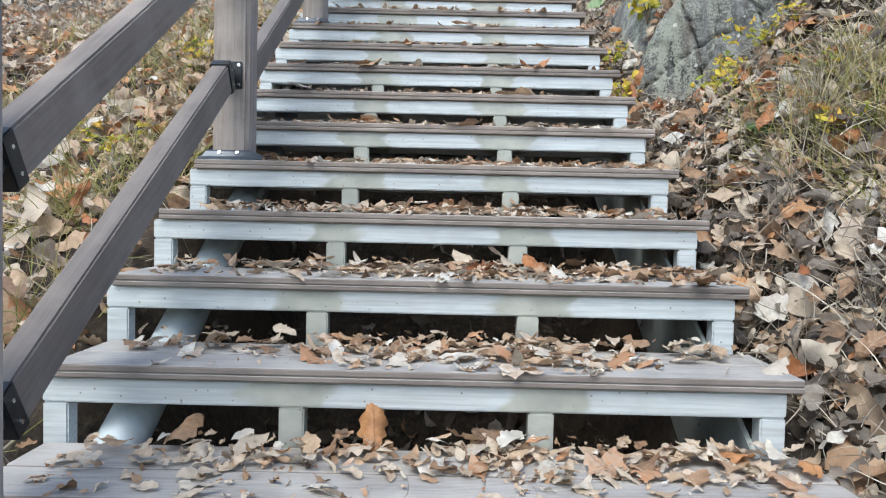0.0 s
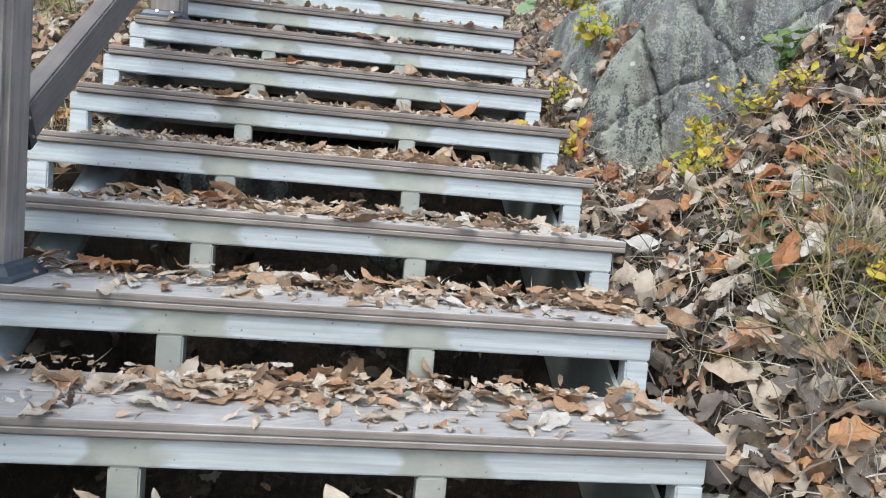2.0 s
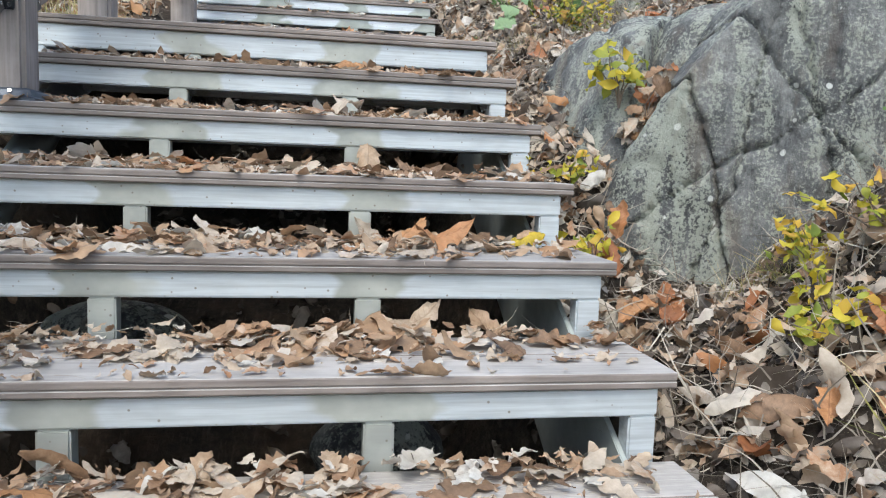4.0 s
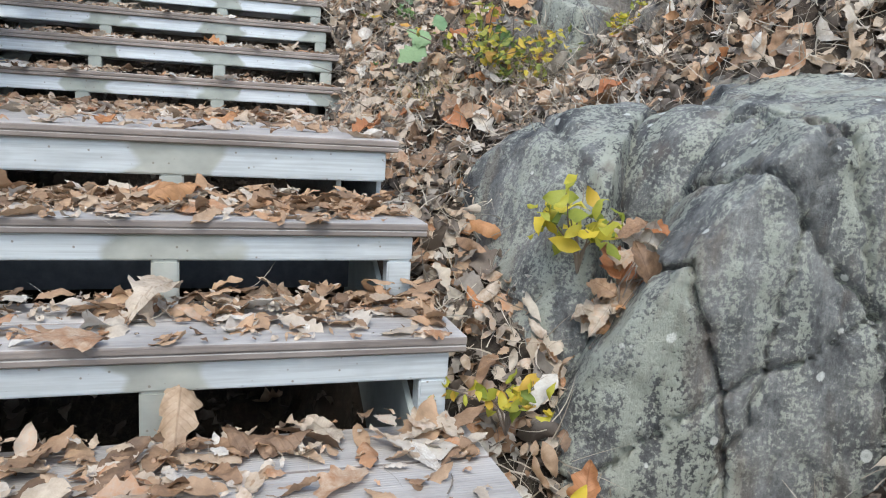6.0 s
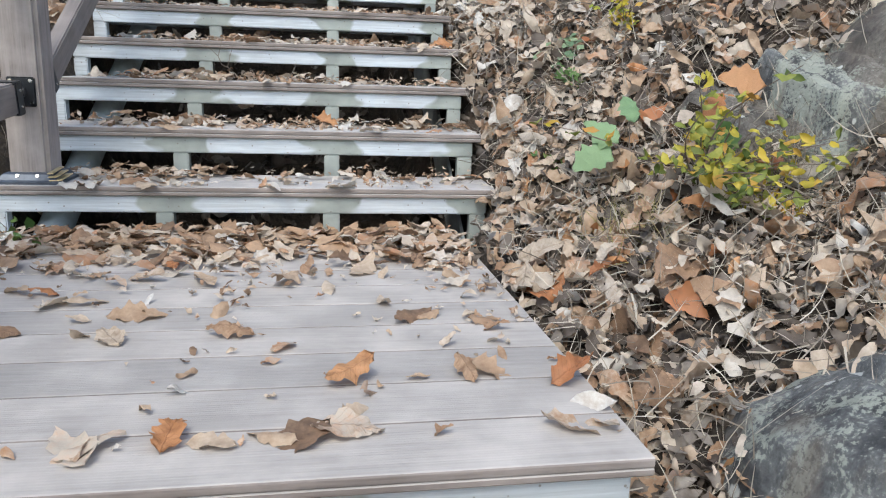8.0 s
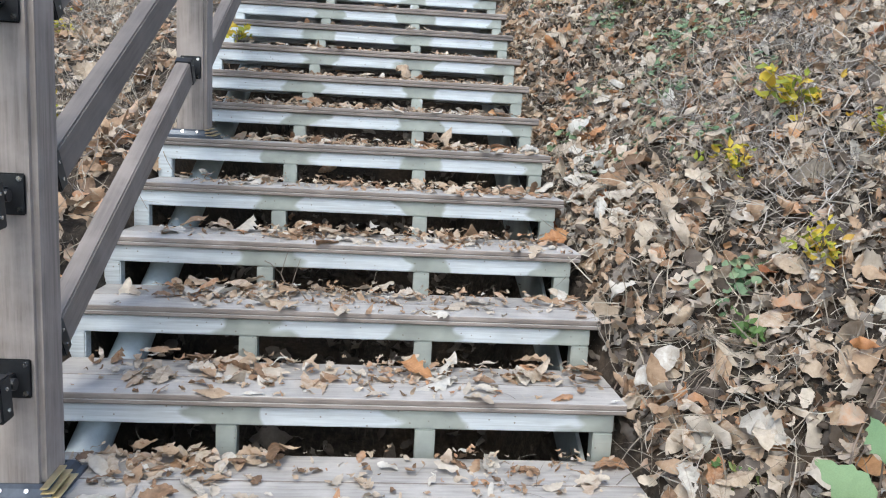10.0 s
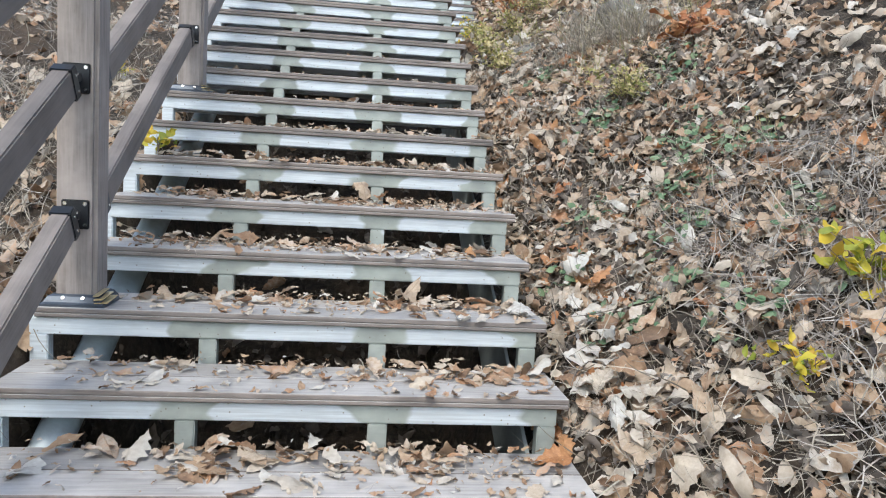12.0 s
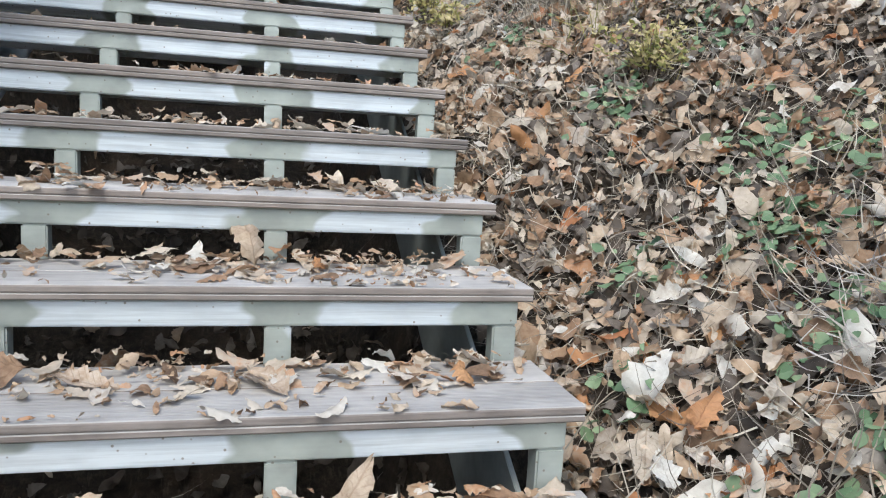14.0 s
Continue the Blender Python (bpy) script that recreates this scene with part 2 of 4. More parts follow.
BROWN = leaf_material("brown_oak_leaves", [(0.0, (0.17, 0.11, 0.07)), (0.3, (0.36, 0.235, 0.145)), (0.7, (0.53, 0.37, 0.24)), (1.0, (0.48, 0.29, 0.165))], 0.42)
# kept extra dark, to deepen shade in the gaps under litter and stairs
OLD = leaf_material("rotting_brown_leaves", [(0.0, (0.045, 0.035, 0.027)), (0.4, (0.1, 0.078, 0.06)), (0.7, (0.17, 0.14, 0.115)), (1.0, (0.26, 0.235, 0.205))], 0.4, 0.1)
RUST = leaf_material("rust_leaves", [(0.0, (0.3, 0.11, 0.045)), (0.4, (0.48, 0.22, 0.09)), (0.75, (0.58, 0.33, 0.16)), (1.0, (0.42, 0.16, 0.065))], 0.45)
VEINED = {
    DRY: leaf_material("veined_dry_oak_leaves", [(0.0, (0.17, 0.11, 0.07)), (0.13, (0.36, 0.225, 0.135)), (0.3, (0.48, 0.345, 0.23)), (0.5, (0.55, 0.45, 0.345)), (0.7, (0.63, 0.565, 0.475)), (0.8, (0.46, 0.24, 0.12)), (0.86, (0.53, 0.405, 0.295)), (1.0, (0.66, 0.645, 0.605))], 0.42, ribs=True),
    PALE_DRY: leaf_material("veined_bleached_dry_leaves", [(0.0, (0.5, 0.42, 0.33)), (0.5, (0.6, 0.545, 0.47)), (1.0, (0.66, 0.645, 0.6))], 0.35, ribs=True),
    OLD: leaf_material("veined_rotting_brown_leaves", [(0.0, (0.045, 0.035, 0.027)), (0.4, (0.1, 0.078, 0.06)), (0.7, (0.17, 0.14, 0.115)), (1.0, (0.26, 0.235, 0.205))], 0.4, 0.1, ribs=True),
    RUST: leaf_material("veined_rust_leaves", [(0.0, (0.3, 0.11, 0.045)), (0.4, (0.48, 0.22, 0.09)), (0.75, (0.58, 0.33, 0.16)), (1.0, (0.42, 0.16, 0.065))], 0.45, ribs=True),
}
YELLOW = leaf_material("yellow_green_leaves", [(0.0, (0.2, 0.27, 0.04)), (0.35, (0.42, 0.42, 0.05)), (0.7, (0.66, 0.53, 0.05)), (1.0, (0.58, 0.36, 0.06))], 0.12, 0.35)
OLIVE = leaf_material("olive_yellow_leaves", [(0.0, (0.09, 0.14, 0.03)), (0.3, (0.24, 0.28, 0.05)), (0.55, (0.42, 0.4, 0.06)), (0.8, (0.6, 0.47, 0.05)), (1.0, (0.5, 0.27, 0.06))], 0.25, 0.3)
WEED = leaf_material("blue_green_weed", [(0.0, (0.08, 0.15, 0.075)), (0.5, (0.14, 0.23, 0.12)), (1.0, (0.26, 0.35, 0.2))], 0.15, 0.2)
MINT = leaf_material("pale_green_leaves", [(0.0, (0.2, 0.34, 0.17)), (0.6, (0.28, 0.42, 0.22)), (1.0, (0.4, 0.46, 0.18))], 0.2, 0.3)
GREEN = leaf_material("green_leaves", [(0.0, (0.06, 0.13, 0.03)), (0.6, (0.12, 0.22, 0.06)), (1.0, (0.26, 0.33, 0.1))], 0.15, 0.3)
STRAW = leaf_material("dry_straw", [(0.0, (0.15, 0.125, 0.1)), (0.5, (0.36, 0.315, 0.25)), (1.0, (0.56, 0.52, 0.44))], 0.15, 0.1)
GRASS = leaf_material("autumn_grass", [(0.0, (0.17, 0.2, 0.055)), (0.35, (0.36, 0.35, 0.11)), (0.7, (0.52, 0.44, 0.21)), (1.0, (0.58, 0.5, 0.3))], 0.1, 0.3)
BRUSH = leaf_material("grey_dead_brush", [(0.0, (0.17, 0.15, 0.135)), (0.5, (0.36, 0.33, 0.3)), (1.0, (0.54, 0.51, 0.475))], 0.15, 0.05, 0.8)
TWIG = plain("grey_brown_twig", (0.2, 0.16, 0.13), 0.85)


# ---- mesh helpers ----
def part(name, bm, mat, parent=None, label="", m=None):
    me = bm if isinstance(bm, bpy.types.Mesh) else bpy.data.meshes.new(name)
    if not isinstance(bm, bpy.types.Mesh):
        bm.to_mesh(me)
        bm.free()
        me.materials.append(mat)
    ob = new(name, me)
    ob.parent = parent
    if m is not None:
        ob.matrix_basis = m
    return tagged(ob, label)


def thing(name, m, label, category, group=""):
    ob = new(name)
    ob.empty_display_size = 0.1
    ob.matrix_basis = m
    return tagged(ob, label, category, group)


def box(x0, x1, y0, y1, z0, z1, bevel=0.004, m=None):
    bm = bmesh.new()
    bmesh.ops.create_cube(bm, size=1.0, matrix=Matrix.Translation(((x0 + x1) / 2, (y0 + y1) / 2, (z0 + z1) / 2)) @ Matrix.Diagonal((x1 - x0, y1 - y0, z1 - z0, 1)))
    if bevel:
        bmesh.ops.bevel(bm, geom=bm.edges[:], offset=bevel, segments=2, affect="EDGES")
    if m is not None:
        bm.transform(m)
    return bm


def join(*bms):
    out = bmesh.new()
    for bm in bms:
        me = bpy.data.meshes.new("piece")
        bm.to_mesh(me)
        bm.free()
        out.from_mesh(me)
        bpy.data.meshes.remove(me)
    return out


def disc(r, depth, m, sides=16):
    bm = bmesh.new()
    bmesh.ops.create_cone(bm, cap_ends=True, segments=sides, radius1=r, radius2=r * 0.92, depth=depth, matrix=m)
    return bm


def plank_mesh(x0, x1, depth, thick, name="plank", face=PLANK):
    """A board along x, its front at y = 0 and its top at z = 0: rounded edges and a slot along each side."""
    e, g = 0.004, 0.0035
    half = [(e, 0), (0.0012, -0.0012), (0, -e), (0, -thick * 0.45), (g, -thick * 0.5), (g, -thick * 0.58), (0, -thick * 0.63), (0, -thick + 0.003), (0.003, -thick)]
    prof = half + [(depth - y, z) for y, z in reversed(half)]
    bm = bmesh.new()
    a = [bm.verts.new((x0, y, z)) for y, z in prof]
    c = [bm.verts.new((x1, y, z)) for y, z in prof]
    n = len(prof)
    for i in range(n):
        bm.faces.new((a[i], a[(i + 1) % n], c[(i + 1) % n], c[i]))
    bm.faces.new(a[::-1])
    bm.faces.new(c)
    bmesh.ops.recalc_face_normals(bm, faces=bm.faces[:])
    me = bpy.data.meshes.new(name)
    bm.to_mesh(me)
    bm.free()
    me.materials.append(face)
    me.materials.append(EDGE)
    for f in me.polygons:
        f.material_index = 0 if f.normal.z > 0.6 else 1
    return me


# ---- hillside ground ----
def knots(value, table):
    return np.interp(value, [a for a, _ in table], [b for _, b in table])


EDGE_Z = [(-40, -20.0), (-10, -5.72), (-2, -1.36), (1, 0.28), (1.8, 0.71), (2.1, 0.82), (2.6, 0.95), (2.95, 1.24), (3.5, 1.6), (4.1, 1.81), (4.8, 1.92), (5.4, 2.18), (6.5, 2.66), (7.1, 2.81), (7.5, 2.95),
          (8.4, 3.45), (9.4, 3.82), (10, 4.02), (11, 4.45), (14.4, 4.75), (18, 6.55), (20, 7.6), (70, 33.0)]


def middle(y):
    return knots(y, [(-40, 0), (4.75, 0), (5.1, 0.13), (10.6, 0.32), (14.4, 1.3), (20, 1.7), (70, 2.2)])


def smooth_noise(x, y):
    out = 0
    for i, (f, a) in enumerate(((0.9, 0.09), (2.3, 0.045), (5.1, 0.022), (11.0, 0.012))):
        out = out + a * np.sin(f * x + 1.7 * np.sin(f * 0.7 * y + i) + i) * np.sin(f * y + 1.3 * np.sin(f * 0.8 * x + 2 * i) + 2.1 * i)
    return out


# swellings of the bank: place, rise and spread
HUMPS = ((1.72, 1.98, 0.34, 0.26, 0.3), (2.12, 3.85, 0.22, 0.25, 0.3), (1.7, 4.3, -0.1, 0.2, 0.2), (1.2, 1.3, 0.07, 0.16, 0.16), (2.0, 4.3, 0.1, 0.35, 0.2), (1.3, 2.68, -0.17, 0.3, 0.22))


def height(x, y):
    """Ground height: a hollow under the stairs, a steep bank on the right, an easier slope on the left."""
    c = middle(y)
    e = knots(y, EDGE_Z)
    right, left = x - (c + 0.84), (c - 0.86) - x
    steep = knots(y, [(-5, 0.65), (1.8, 0.7), (2.2, 0.5), (2.6, 0.42), (3.4, 0.62), (3.8, 0.48), (4.4, 0.4), (4.8, 0.6), (5.1, 0.8), (5.6, 0.75), (6.5, 0.55), (9, 0.58), (14, 0.6)])
    bank = np.where(right < 2.4, steep * np.clip(right, 0, None), steep * 2.4 + 0.3 * (right - 2.4))
    fall = np.where(left < 1.2, -0.1 * np.clip(left, 0, None), -0.12 + 0.07 * (left - 1.2))
    under = np.clip(np.minimum(-right, -left) / 0.25, 0, 1)
    z = e + np.where(right > 0, bank, 0) + np.where(left > 0, fall + 0.05, 0) - 0.78 * under
    for bx, by, up, wx, wy in HUMPS:
        z = z + up * np.exp(-((x - bx) / wx) ** 2 - ((y - by) / wy) ** 2)
    rough = 0.35 + 0.65 * np.clip(np.maximum(right, left) / 0.4, 0, 1)
    return z + rough * smooth_noise(x, y)


def spaced(lo, a, b, hi, step):
    near = list(np.arange(a, b + 1e-6, step))
    out, d = [], step
    v = a
    while v > lo:
        d *= 1.22
        v -= d
        out.append(v)
    up, d, v = [], step, b
    while v < hi:
        d *= 1.22
        v += d
        up.append(v)
    return np.array(out[::-1] + near + up)


def grid_mesh(name, xs, ys, zf, mat):
    X, Y = np.meshgrid(xs, ys)
    v = np.stack([X, Y, zf(X, Y)], -1).reshape(-1, 3)
    nx, ny = len(xs), len(ys)
    i = (np.arange(ny - 1)[:, None] * nx + np.arange(nx - 1)).ravel()
    return sheet(name, v, np.stack([i, i + 1, i + nx + 1, i + nx], 1), mat)


def sheet(name, verts, quads, mat, smooth=True):
    """A mesh of quads from arrays."""
    me = bpy.data.meshes.new(name)
    me.vertices.add(len(verts))
    me.vertices.foreach_set("co", np.asarray(verts, np.float32).ravel())
    me.loops.add(quads.size)
    me.loops.foreach_set("vertex_index", quads.astype(np.int32).ravel())
    me.polygons.add(len(quads))
    me.polygons.foreach_set("loop_start", np.arange(0, quads.size, 4, dtype=np.int32))
    me.polygons.foreach_set("loop_total", np.full(len(quads), 4, np.int32))
    me.polygons.foreach_set("use_smooth", np.full(len(quads), smooth))
    me.update(calc_edges=True)
    me.materials.append(mat)
    return me


ground = new("ground", grid_mesh("ground", spaced(-45, -2.6, 3.6, 45, 0.05), spaced(-35, -2.5, 13, 60, 0.06), height, SOIL))
tagged(ground, "steep hillside ground of brown leaf mould and straw", "ground", kind="structure")


# ---- stairs ----
TREAD = plank_mesh(-0.805, 0.824, 0.151, THICK)


def make_step(m, group, rise, label, steel=STEEL):
    """An open-riser step: two planks on a welded frame with four short legs."""
    step = thing("stair_step", m, label, "step", group)
    for y in (0.0, 0.156):
        part("plank", TREAD, None, step, m=pose(0, y, 0))
    top, low = -THICK - 0.001, -THICK - BEAM
    part("front_beam", box(XL, XR, 0.014, 0.062, low, top), steel, step)
    part("back_beam", box(XL, XR, 0.262, 0.3, low, top), steel, step)
    for x in LEGS:
        part("leg", box(x - 0.028, x + 0.028, 0.0145, 0.061, -rise - 0.06, low), steel, step)
        part("side_bar", box(x - 0.022, x + 0.022, 0.062, 0.262, low + 0.004, top - 0.002), steel, step)
    return step


LOW_LABEL = "grey composite plank step on white galvanised legs, leaf-strewn"
first = make_step(lower(-5), "steps of the lower flight", RISE, LOW_LABEL)
for k in range(-4, 11):
    copy_thing(first, lower(k))
HIGH_LABEL = "weathered grey plank step with open galvanised steel riser"
second = make_step(upper(1), "steps of the upper flight", RISE2, HIGH_LABEL, STEEL_UP)
for k in range(2, 19):
    copy_thing(second, upper(k))


def make_landing(m, depth, name_label):
    """A plank deck level with the stairs, on a deeper front beam and joists."""
    deck = thing("landing", m, name_label, "landing")
    n = round(depth / 0.157)
    pitch = depth / n
    board = plank_mesh(-0.805, 0.824, pitch - 0.0025, THICK, face=DUSTY)
    for i in range(n):
        part("plank", board, None, deck, m=pose(0, i * pitch, 0))
    low = -THICK - 0.078
    part("front_beam", box(XL, XR, 0.014, 0.06, low, -THICK - 0.001), STEEL, deck)
    for x in LEGS[:3]:
        part("leg", box(x - 0.028, x + 0.028, 0.0145, 0.059, -0.23, low), STEEL, deck)
    part("side_plate", box(XR - 0.012, XR, 0.06, depth - 0.03, -0.27, -THICK - 0.002), STEEL, deck)
    part("side_plate", box(XL, XL + 0.012, 0.06, depth - 0.03, -0.27, -THICK - 0.002), STEEL, deck)
    part("cross_beam", box(XL + 0.02, XR - 0.02, 0.12, 0.17, -0.42, -0.275), NAVY, deck, "dark slate-blue cross beam")
    part("joist", box(0.674, 0.686, 0.06, depth - 0.04, -0.25, -THICK - 0.002, 0.0), STEEL, deck)
    return deck


make_landing(lower(11), T_Y - LAND_Y + 0.03, "grey composite plank landing half covered in dry leaves")
make_landing(upper(19), 3.6, "distant grey plank landing at the top of the stairs")
third = make_step(upper(19) @ pose(0.9, 3.62, RISE2, 0, 0, -2), "steps of the third flight", RISE2, "distant pale plank step above the second landing", STEEL_UP)
for k in range(1, 22):
    copy_thing(third, upper(19) @ pose(0.9, 3.62, RISE2, 0, 0, -2) @ pose(0, RUN2 * k, RISE2 * k))


def make_stringer(a, b, x, group):
    """A sloping steel beam under the steps: a round tube with a collar on one side, a deep plate on the other."""
    d = b - a
    length, slope = d.length, math.degrees(math.atan2(d.z, Vector((d.x, d.y)).length))
    turn = math.degrees(math.atan2(-d.x, d.y))
    s = thing("stair_stringer", Matrix.Translation(a) @ pose(0, 0, 0, 0, 0, turn) @ pose(x, 0, 0, slope), "pale blue-grey sloping steel tube carrying the steps" if x < 0 else "dull grey-green steel side plate carrying the steps", "stringer", group)
    if x > 0:
        part("web", box(-0.006, 0.006, 0, length, -0.36, 0.0, 0.002), PLATE, s)
        part("stiffener", box(0.0065, 0.03, 0, length, -0.36, -0.35, 0.002), PLATE, s)
        return
    pipe = bmesh.new()
    bmesh.ops.create_cone(pipe, cap_ends=True, segments=28, radius1=0.056, radius2=0.056, depth=length, matrix=pose(0, length / 2, -0.06, 90))
    for f in pipe.faces:
        f.smooth = len(f.verts) == 4
    part("tube", pipe, STRINGER, s)
    part("collar", disc(0.064, 0.014, pose(0, length - 0.01, -0.06, 90), 28), STRINGER, s)


for x in (-0.685, 0.732):
    make_stringer(lower(-6).translation + Vector((0, 0.05, -0.15)), lower(11).translation + Vector((0, 0.03, -0.16)), x, "stringers")
    make_stringer(upper(0).translation + Vector((0, 0.12, -0.15)), upper(18).translation + Vector((0, 0.2, -0.15)), x, "stringers")

# ---- railing on the left ----
POST_X = -0.7
RAIL_Z = (0.27, 0.69, 1.1)


def make_post(m, bent=False):
    p = thing("railing_post", m, "square brown composite railing post with a slate metal base", "post", "railing posts")
    part("shaft", box(-0.062, 0.062, -0.062, 0.062, 0.02, 1.3, 0.013), POST, p)
    part("cap", join(box(-0.072, 0.072, -0.072, 0.072, 1.3, 1.318, 0.004), box(-0.05, 0.05, -0.05, 0.05, 1.318, 1.335, 0.008)), NAVY, p)
    base = bmesh.new()
    rows = [(0.098, 0.0), (0.098, 0.008), (0.088, 0.013), (0.078, 0.03), (0.068, 0.036), (0.063, 0.036)]
    rings = [[base.verts.new((sx * r, sy * r, z)) for sx, sy in ((-1, -1), (1, -1), (1, 1), (-1, 1))] for r, z in rows]
    for a, b in zip(rings, rings[1:]):
        for i in range(4):
            base.faces.new((a[i], a[(i + 1) % 4], b[(i + 1) % 4], b[i]))
    base.faces.new(rings[0][::-1])
    foot = part("base_flange", base, NAVY, p, "dark slate sheet-metal base cover")
    for sx in (-1, 1):
        part("screw", disc(0.006, 0.006, pose(sx * 0.03, -0.082, 0.026, 62)), CHROME, foot)
    if bent:
        # folded cover corner, with the sun's glint put into its colour
        lip = bmesh.new()
        for i, z in enumerate((0.012, 0.024, 0.036)):
            leaf = box(0.066, 0.108 - 0.012 * i, -0.09, 0.02, z - 0.002, z + 0.002, 0.001, pose(0, 0, 0, 4, -5))
            me = bpy.data.meshes.new("lip")
            leaf.to_mesh(me)
            leaf.free()
            lip.from_mesh(me)
            bpy.data.meshes.remove(me)
        part("bent_lip", lip, GLINT_METAL, foot, "folded metal corner of the base cover, coloured as a warm glint")
    for z in RAIL_Z:
        for side in (-1, 1):
            b = part("bracket", join(box(-0.042, 0.042, -0.006, 0.0, -0.046, 0.046, 0.003), box(-0.009, 0.009, -0.062, -0.004, -0.016, 0.016, 0.003),
                                     disc(0.015, 0.05, pose(0, -0.042, 0, 0, 90))), BLACK, p, "black hinged rail bracket",
                     pose(0, side * 0.0625, z + (0.02 if side < 0 else 0.05), 0, 0, 0 if side < 0 else 180))
            for sx in (-1, 1):
                for sz in (-1, 1):
                    part("screw", disc(0.0065, 0.004, pose(sx * 0.03, -0.0075, sz * 0.034, 90), 10), CHROME, b)
    return p


def rail_between(a, b):
    """Three sloping rails from post a to post b, with black end straps."""
    for z in RAIL_Z:
        p0, p1 = a @ Vector((0, 0.128, z + 0.055)), b @ Vector((0, -0.138, z + 0.005))
        d = p1 - p0
        slope = math.degrees(math.atan2(d.z, math.hypot(d.x, d.y)))
        m = Matrix.Translation(p0) @ pose(0, 0, 0, 0, 0, math.degrees(math.atan2(-d.x, d.y))) @ pose(0, 0, 0, slope, 0, 0)
        r = thing("handrail", m, "sloping dark brown composite rail between posts", "rail", "handrails")
        n = d.length
        rail = box(-n / 2, n / 2, -0.028, 0.028, -0.047, 0.047, 0.005)
        part("bar", rail, RAIL, r, m=pose(0, n / 2, 0, 0, 0, 90))
        for y in (0.004, n - 0.024):
            cap = part("end_strap", join(box(-0.032, 0.032, y - 0.012, y + 0.03, -0.051, 0.051, 0.003), box(-0.01, 0.01, y - 0.03 if y < 0.1 else y + 0.02, y if y < 0.1 else y + 0.05, -0.014, 0.014, 0.003)), BLACK, r, "black metal end strap")
            for sz in (-1, 1):
                part("screw", disc(0.005, 0.004, pose(0.033, y + 0.009, sz * 0.025, 0, 90), 8), CHROME, cap)


seats = [lower(-6) @ pose(POST_X, 0.11, 0), lower(-1) @ pose(POST_X, 0.125, 0)] + [lower(k) @ pose(POST_X, 0.11, 0) for k in (4, 9)] + [lower(11) @ pose(POST_X, 0.42, 0)] + [upper(k) @ pose(POST_X, 0.11, 0) for k in (1, 6, 11, 16)] + [upper(19) @ pose(POST_X, 0.5, 0)]
post = make_post(seats[0])
for m in seats[1:5]:
    copy_thing(post, m)
post = make_post(seats[5], True)
for m in seats[6:]:
    copy_thing(post, m)
for a, b in zip(seats, seats[1:]):
    rail_between(a, b)


# ---- rocks ----
def boulder(name, centre, radii, planes, label, seed, cracks=(), bump=0.03, level=6, mat=ROCK):
    """A rock: a rough ball cut flat by planes (point, normal), with grain and cracks."""
    bm = bmesh.new()
    bmesh.ops.create_icosphere(bm, subdivisions=level, radius=1.0)
    cut = [(Vector(q), Vector(n).normalized()) for q, n in planes]
    lines = [(Vector(q), Vector(n).normalized(), *(how or (0.011, 0.03))) for q, n, *how in cracks]
    centre = Vector(centre)

    def off_line(p, q, n):
        return (p - q).dot(n) + 0.03 * noise.noise(p * 5) + 0.016 * noise.noise(p * 16) + 0.006 * noise.noise(p * 45)

    for v in bm.verts:
        p = centre + Vector([a * b for a, b in zip(v.co, radii)])
        for q, n in cut:
            d = (p - q).dot(n)
            if d > 0:
                p -= n * d * 0.97
        v.co = p
    if level > 6:
        near = {v for v in bm.verts if v.co.y < centre.y - 0.2 and any(abs(off_line(v.co, q, n)) < w * 2.2 for q, n, w, _ in lines)}
        bmesh.ops.subdivide_edges(bm, edges=[e for e in bm.edges if e.verts[0] in near and e.verts[1] in near], cuts=2, use_grid_fill=True)
    for v in bm.verts:
        p = v.co.copy()
        out = (p - centre).normalized()
        s = p + Vector((seed, 0, 0))
        d = 0.5 * bump * noise.fractal(s * 5.0, 0.9, 2.2, 5) + 0.22 * bump * noise.noise(s * 27) + 0.5 * bump * (noise.noise(s * 1.7) - 0.2)
        d += 0.6 * bump * round(2.2 * noise.noise(s * 2.6 + Vector((9, 4, 1)))) / 2.2
        tall = Vector((s.x * 2.6 + 0.8 * s.z, s.y * 2.6, s.z * 1.1))
        d += 0.3 * bump * (noise.ridged_multi_fractal(tall, 0.9, 2.1, 4, 1.0, 2.0) - 1.1)
        for q, n, width, deep in lines:
            d -= deep * math.exp(-((off_line(p, q, n) / width) ** 2))
        v.co = p + out * d
    for f in bm.faces:
        f.smooth = True
    return tagged(part(name, bm, mat), label, "rock")


boulder("boulder", (1.95, 3.2, 1.4), (1.05, 0.95, 0.95),
        [((1.33, 2.7, 1.4), (-0.27, -0.95, 0.04)), ((1.1, 2.78, 1.32), (-0.8, -0.56, 0.2)), ((1.245, 2.8, 1.66), (-0.78, 0.12, 0.61)), ((1.5, 2.93, 2.0), (-0.15, -0.12, 0.98)), ((1.235, 2.86, 1.62), (-0.8, 0.32, 0.5)), ((1.45, 2.64, 1.88), (-0.2, -0.75, 0.62)), ((1.75, 2.55, 1.7), (0.35, -0.93, 0.1))],
        "large grey-green boulder with lichen and long cracks", 3.0,
        [((1.29, 2.713, 1.505), (0.97, 0.05, 0.22), 0.006, 0.035), ((1.43, 2.63, 1.6), (0.96, 0.05, -0.24), 0.006, 0.03), ((1.27, 2.72, 1.36), (-0.55, 0.05, 0.83), 0.006, 0.03), ((1.62, 2.6, 1.65), (0.97, 0.1, 0.15), 0.007, 0.03), ((1.4, 2.7, 1.9), (0.8, 0.2, 0.55), 0.008, 0.03)], 0.03, 7)
